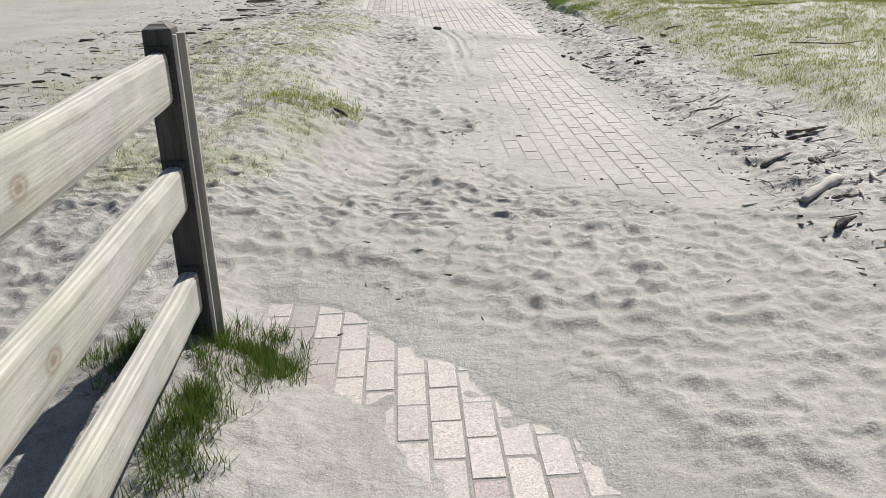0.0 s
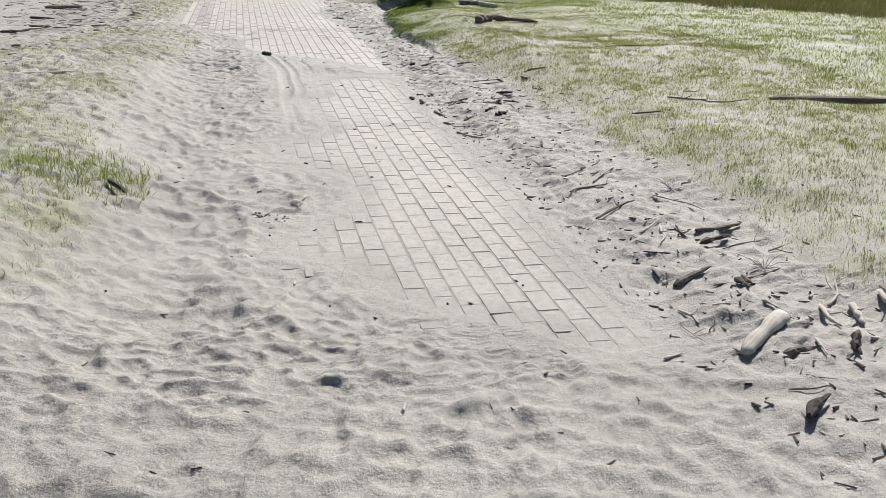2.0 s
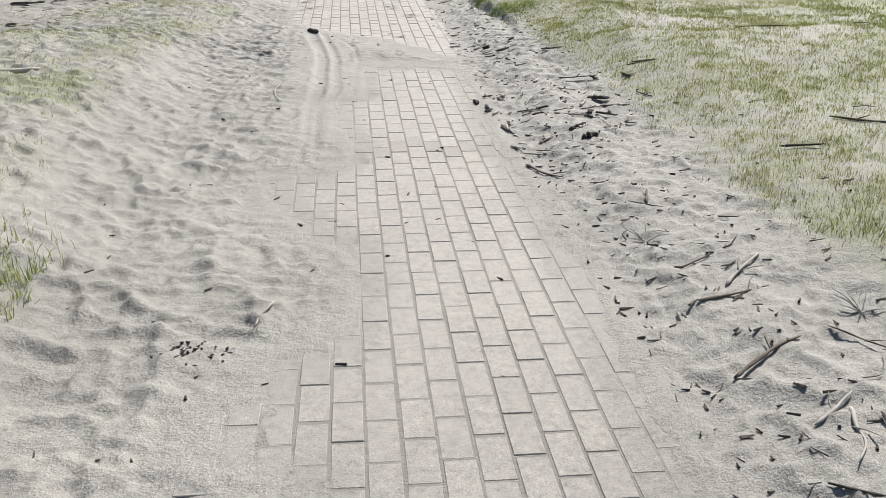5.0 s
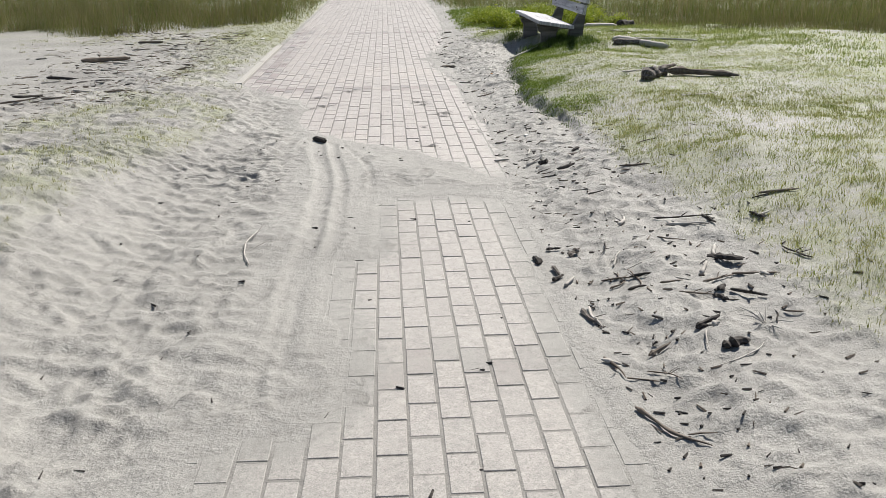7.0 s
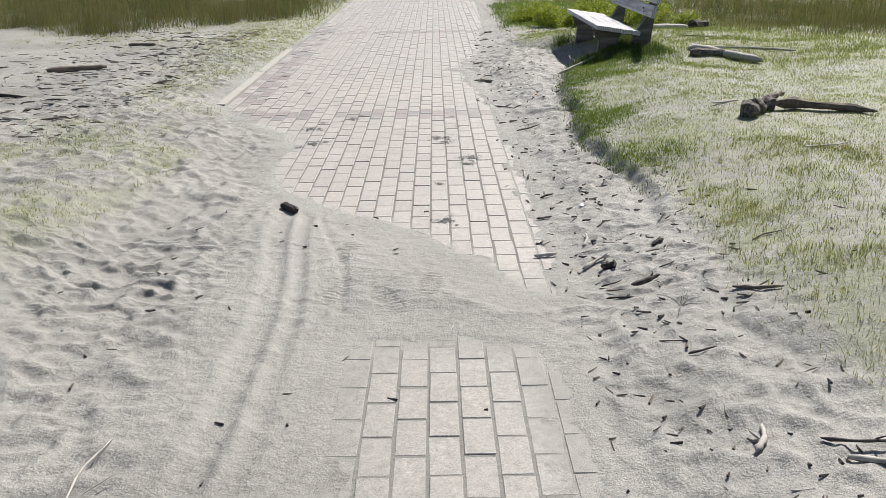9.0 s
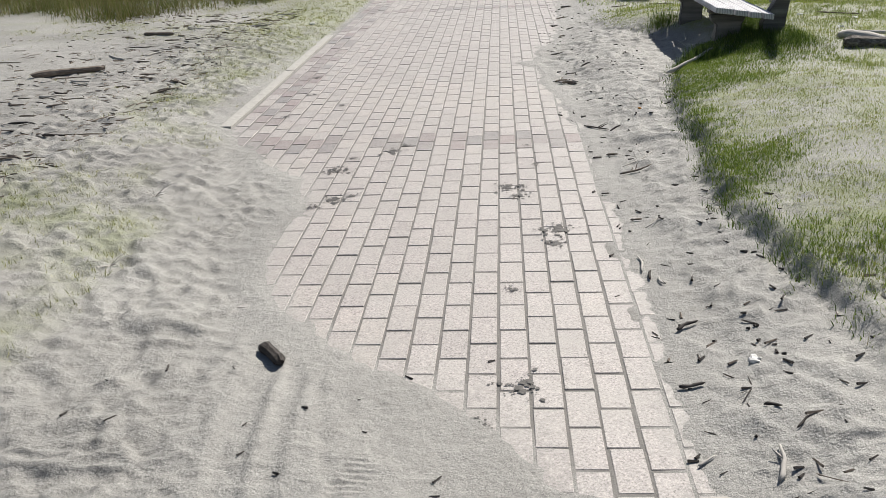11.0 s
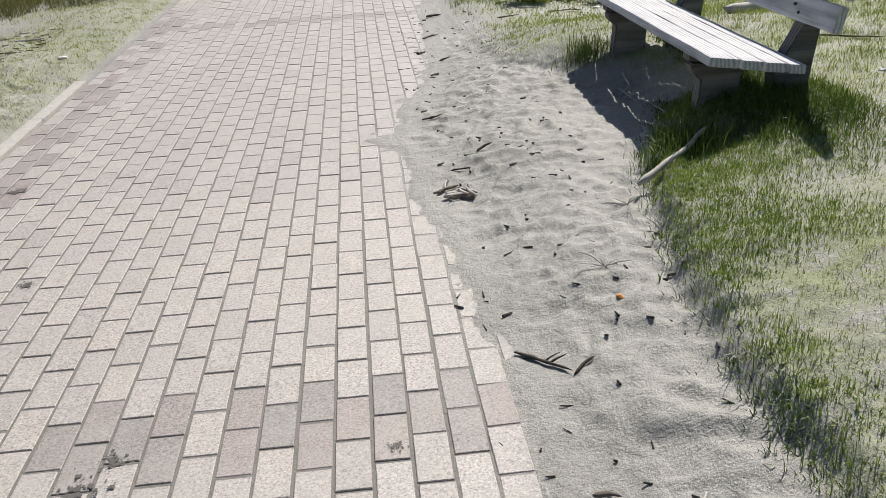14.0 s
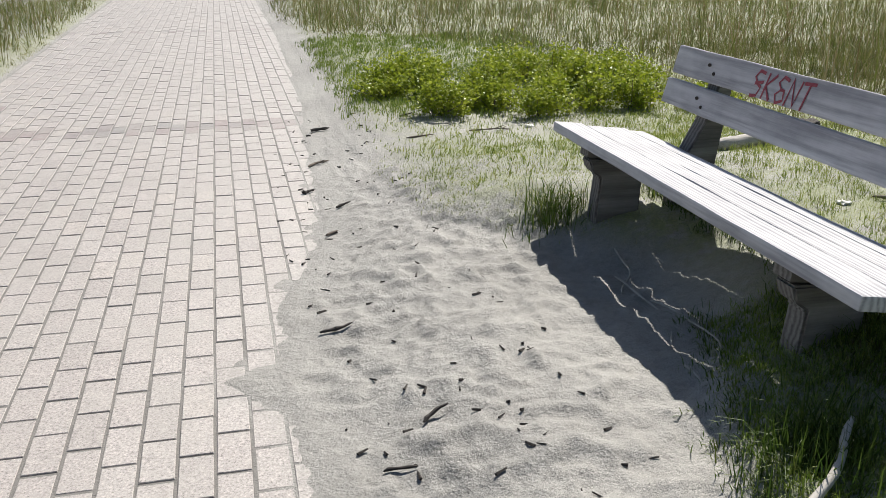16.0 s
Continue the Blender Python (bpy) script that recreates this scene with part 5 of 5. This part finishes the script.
for n, (x, y, k, s) in enumerate(((2.12, 17.08, 10, 0.08), (2.4, 17.3, 9, 0.08), (2.36, 16.98, 8, 0.07), (2.3, 16.4, 9, 0.1), (2.2, 14.9, 8, 0.09), (2.35, 17.6, 10, 0.11), (2.0, 8.3, 9, 0.1), (2.3, 9.9, 10, 0.1), (2.35, 6.3, 12, 0.12), (2.5, 7.5, 10, 0.1), (2.15, 12.2, 10, 0.1), (-0.5, 15.2, 9, 0.09), (-0.4, 14.4, 9, 0.08))):
    dry_plant(x, y, 90 + n, k, s)
# the tussock's dark tone includes the shade of the bench
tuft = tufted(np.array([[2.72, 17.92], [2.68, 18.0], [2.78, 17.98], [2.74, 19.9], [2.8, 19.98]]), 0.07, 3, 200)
blades("grass_tussock", "green tussock beside the bench, coloured dark for its shade", tuft, 0.12, 0.004, GRASS_DEEP_SHADE, 0.7, 77)


def roots():
    for n, (x, y, x2, y2) in enumerate(((2.78, 19.35, 2.72, 18.75), (2.85, 19.1, 2.78, 18.5), (2.70, 18.62, 2.62, 18.25), (2.9, 19.55, 2.8, 19.2))):
        lay("root", "thin pale exposed root in the shade under the bench", x, y, x2, y2, 0.005, DRIFT_PALE, 900 + n, 0.2, 0.5, 0.004, "root", "exposed roots")


roots()
bm = bmesh.new()
bmesh.ops.create_icosphere(bm, subdivisions=2, radius=0.012)
for v in bm.verts:
    v.co += v.co * 0.5 * noise.noise(v.co * 90)
    v.co.z *= 0.6
tagged(part("orange_scrap", bm, ORANGE), "small crumpled orange scrap on sand", "litter").location = (2.11, 16.86, hz(2.11, 16.86) + 0.004)


def paper(x, y, size, seed):
    r = random.Random(seed)
    bm = bmesh.new()
    bmesh.ops.create_icosphere(bm, subdivisions=2, radius=size)
    for v in bm.verts:
        v.co += v.co * 0.9 * noise.noise(v.co * (2.2 / size) + Vector((seed, 0, 0)))
        v.co.z *= 0.45
    o = part("white_litter", bm, PAPER)
    o.location = (x, y, hz(x, y) + size * 0.2)
    tagged(o, "crumpled white scrap lying in the grass", "litter", "white scraps")


for n, (x, y, s) in enumerate(((3.4, 22.1, 0.03), (3.9, 19.5, 0.025), (4.2, 19.0, 0.03), (-1.0, 21.7, 0.035), (2.0, 13.6, 0.02), (3.95, 18.6, 0.022))):
    paper(x, y, s, n)


# ---------------------------------------------------------------- paving
pavement = new("pavement")
pavement.location = (0, 0, -0.002)
tagged(pavement, "path of rectangular concrete pavers in running bond, partly under sand", "pavement", kind="structure")
PW, PL, GAP = 0.1, 0.2035, 0.0095


def brick_geo(w, l, h=0.05, bev=0.002):
    v, f = [], []
    for z, k in ((-h, 0.0), (-bev, 0.0), (0.0, bev)):
        v += [(-w / 2 + k, -l / 2 + k, z), (w / 2 - k, -l / 2 + k, z), (w / 2 - k, l / 2 - k, z), (-w / 2 + k, l / 2 - k, z)]
    for a in (0, 4):
        f += [(a + i, a + (i + 1) % 4, a + 4 + (i + 1) % 4, a + 4 + i) for i in range(4)]
    f.append((8, 9, 10, 11))
    return np.array(v), np.array(f)


BV, BF = brick_geo(PW - GAP, PL - GAP)
cols, rws = np.meshgrid(np.arange(-16, 13), np.arange(12, 330))
cols, rws = cols.ravel(), rws.ravel()
bx = 1.0 + PW * (cols + 0.5)
by = PL * rws - 0.242 + np.where(cols % 2 == 0, PL / 2, 0.0) + PL / 2
by = np.where(by < 12.3, by - 0.045, by)
seen = (outside(bx, by, BARE_A) < 0.12) | (outside(bx, by, BARE_B) < 0.12) | (outside(bx, by, BARE_C) < 0.12)
bx, by, cols, rws = bx[seen], by[seen], cols[seen], rws[seen]
r7 = np.random.RandomState(17)
N = len(bx)
chance = r7.rand(N)
kind = np.zeros(N, int)
for band_y in (3.4, 9.92, 16.43, 22.94, 29.45, 35.96, 42.5):
    hit = np.abs(by - band_y + 0.03) < 0.15
    kind[hit] = np.where(chance[hit] < 0.86, 1, 2)
kind[(kind == 0) & (bx < -0.25) & (by > 15) & (by < 24) & (chance < 0.62)] = 1
kind[(kind == 0) & (bx < 0.1) & (by > 15) & (by < 26) & (chance < 0.35)] = 2
kind[(kind == 0) & (np.abs(by - 17.6 - 0.25 * (1.0 - bx)) < 0.55) & (chance < 0.6)] = 2
kind[(kind == 0) & (by < 5) & (bx < -0.25) & (chance < 0.75)] = 1
kind[(kind == 0) & (by < 5) & (chance < 0.4)] = 2
kind[(kind == 0) & (chance > 0.93)] = 2
bz = r7.uniform(-0.0015, 0.0015, N) - 0.003
ang = r7.normal(0, 0.006, N)
jx, jy = r7.normal(0, 0.001, N), r7.normal(0, 0.0015, N)
MATS = (PAVER, PAVER_RED, PAVER_PINK)
single = (bx > 0.55) & (bx < 1.75) & (by > 13.3) & (by < 18.2) & (bare(bx, by) < -0.22)
single &= np.cumsum(single) <= 300
meshes = [tri_mesh("brick", BV, BF, m) for m in MATS]
for i in np.flatnonzero(single):
    o = new("brick", meshes[kind[i]])
    o.parent = pavement
    o.matrix_basis = pose(bx[i] + jx[i], by[i] + jy[i], bz[i], 0, 0, math.degrees(ang[i]))
rest = np.flatnonzero(~single)
ca, sa = np.cos(ang[rest])[:, None], np.sin(ang[rest])[:, None]
V = np.stack([bx[rest][:, None] + jx[rest][:, None] + BV[None, :, 0] * ca - BV[None, :, 1] * sa, by[rest][:, None] + jy[rest][:, None] + BV[None, :, 0] * sa + BV[None, :, 1] * ca, bz[rest][:, None] + BV[None, :, 2] + np.zeros((len(rest), 1))], -1).reshape(-1, 3)
F = (np.arange(len(rest))[:, None, None] * len(BV) + BF[None]).reshape(-1, 4)
pv = new("pavers", tri_mesh("pavers", V, F, None, mats=list(MATS), mat_index=np.repeat(kind[rest], len(BF))))
pv.parent = pavement
edge = np.maximum(bare(V[:, 0], V[:, 1]), -2)
dust = np.interp(V[:, 1], [5.0, 5.6, 6.3, 8.5, 11.0, 12.2, 13.0, 14.5], [0.16, 0.9, 0.7, 0.6, 0.5, 0.5, 0.12, 0.03]) + np.interp(V[:, 1], [5, 5.6, 12.2, 12.6], [0.2, 0.55, 0.55, 0.3]) * smooth((edge + 0.16) / 0.18)
pv.data.attributes.new("dust", "FLOAT", "POINT").data.foreach_set("value", dust.astype(np.float32))
tagged(pv, kind="stuff")
# flush concrete edging along one side
for n in range(4):
    y = 16.9 + n * 1.0
    bm = plank(0.992, 0.08, 0.12, 0.006, 0.002, n, 3)
    c = part("curb_stone", bm, CURB, pavement)
    c.matrix_local = pose(-0.652, y + 0.5, -0.046 + 0.004 * noise.noise((n * 1.7, 0, 0)), 0, 0, 90)


def stain(x, y, size, seed):
    """A thin dark damp patch broken into uneven spots."""
    r = random.Random(seed)
    bm = bmesh.new()
    for k in range(64):
        cx, cy = r.gauss(0, size * 0.6), r.gauss(0, size * 0.6)
        rad = size * r.choice((0.05, 0.06, 0.08, 0.11, 0.2)) * (1.2 - min(1, math.hypot(cx, cy) / size) * 0.5)
        n = 14
        vs = []
        for i in range(n):
            a = 2 * math.pi * i / n
            rr = rad * (1 + 0.9 * noise.noise((cx * 40 + math.cos(a) * 1.6, cy * 40 + math.sin(a) * 1.6, seed)))
            vs.append(bm.verts.new((cx + rr * math.cos(a), cy + rr * math.sin(a), 0.00002 * k)))
        bm.faces.new(vs)
    o = part("damp_stain", bm, WET)
    o.location = (x, y, -0.0022)
    tagged(o, "dark damp splash mark on the pavers", "stain", "damp stains", kind="structure")


for n, (x, y, s) in enumerate(((0.29, 15.87, 0.07), (0.36, 15.35, 0.06), (0.28, 15.25, 0.04), (0.44, 15.42, 0.035), (0.57, 16.22, 0.06), (0.63, 16.35, 0.035), (0.35, 16.1, 0.03), (1.26, 15.5, 0.075), (1.3, 15.36, 0.045), (1.46, 14.88, 0.075), (1.44, 14.71, 0.045), (1.27, 13.51, 0.06), (1.15, 13.3, 0.03), (-0.25, 17.9, 0.05), (-0.35, 18.6, 0.05), (0.05, 17.5, 0.03), (-0.3, 17.2, 0.04), (1.25, 14.24, 0.03), (1.4, 15.9, 0.025), (1.36, 16.3, 0.025))):
    stain(x, y, s, n)
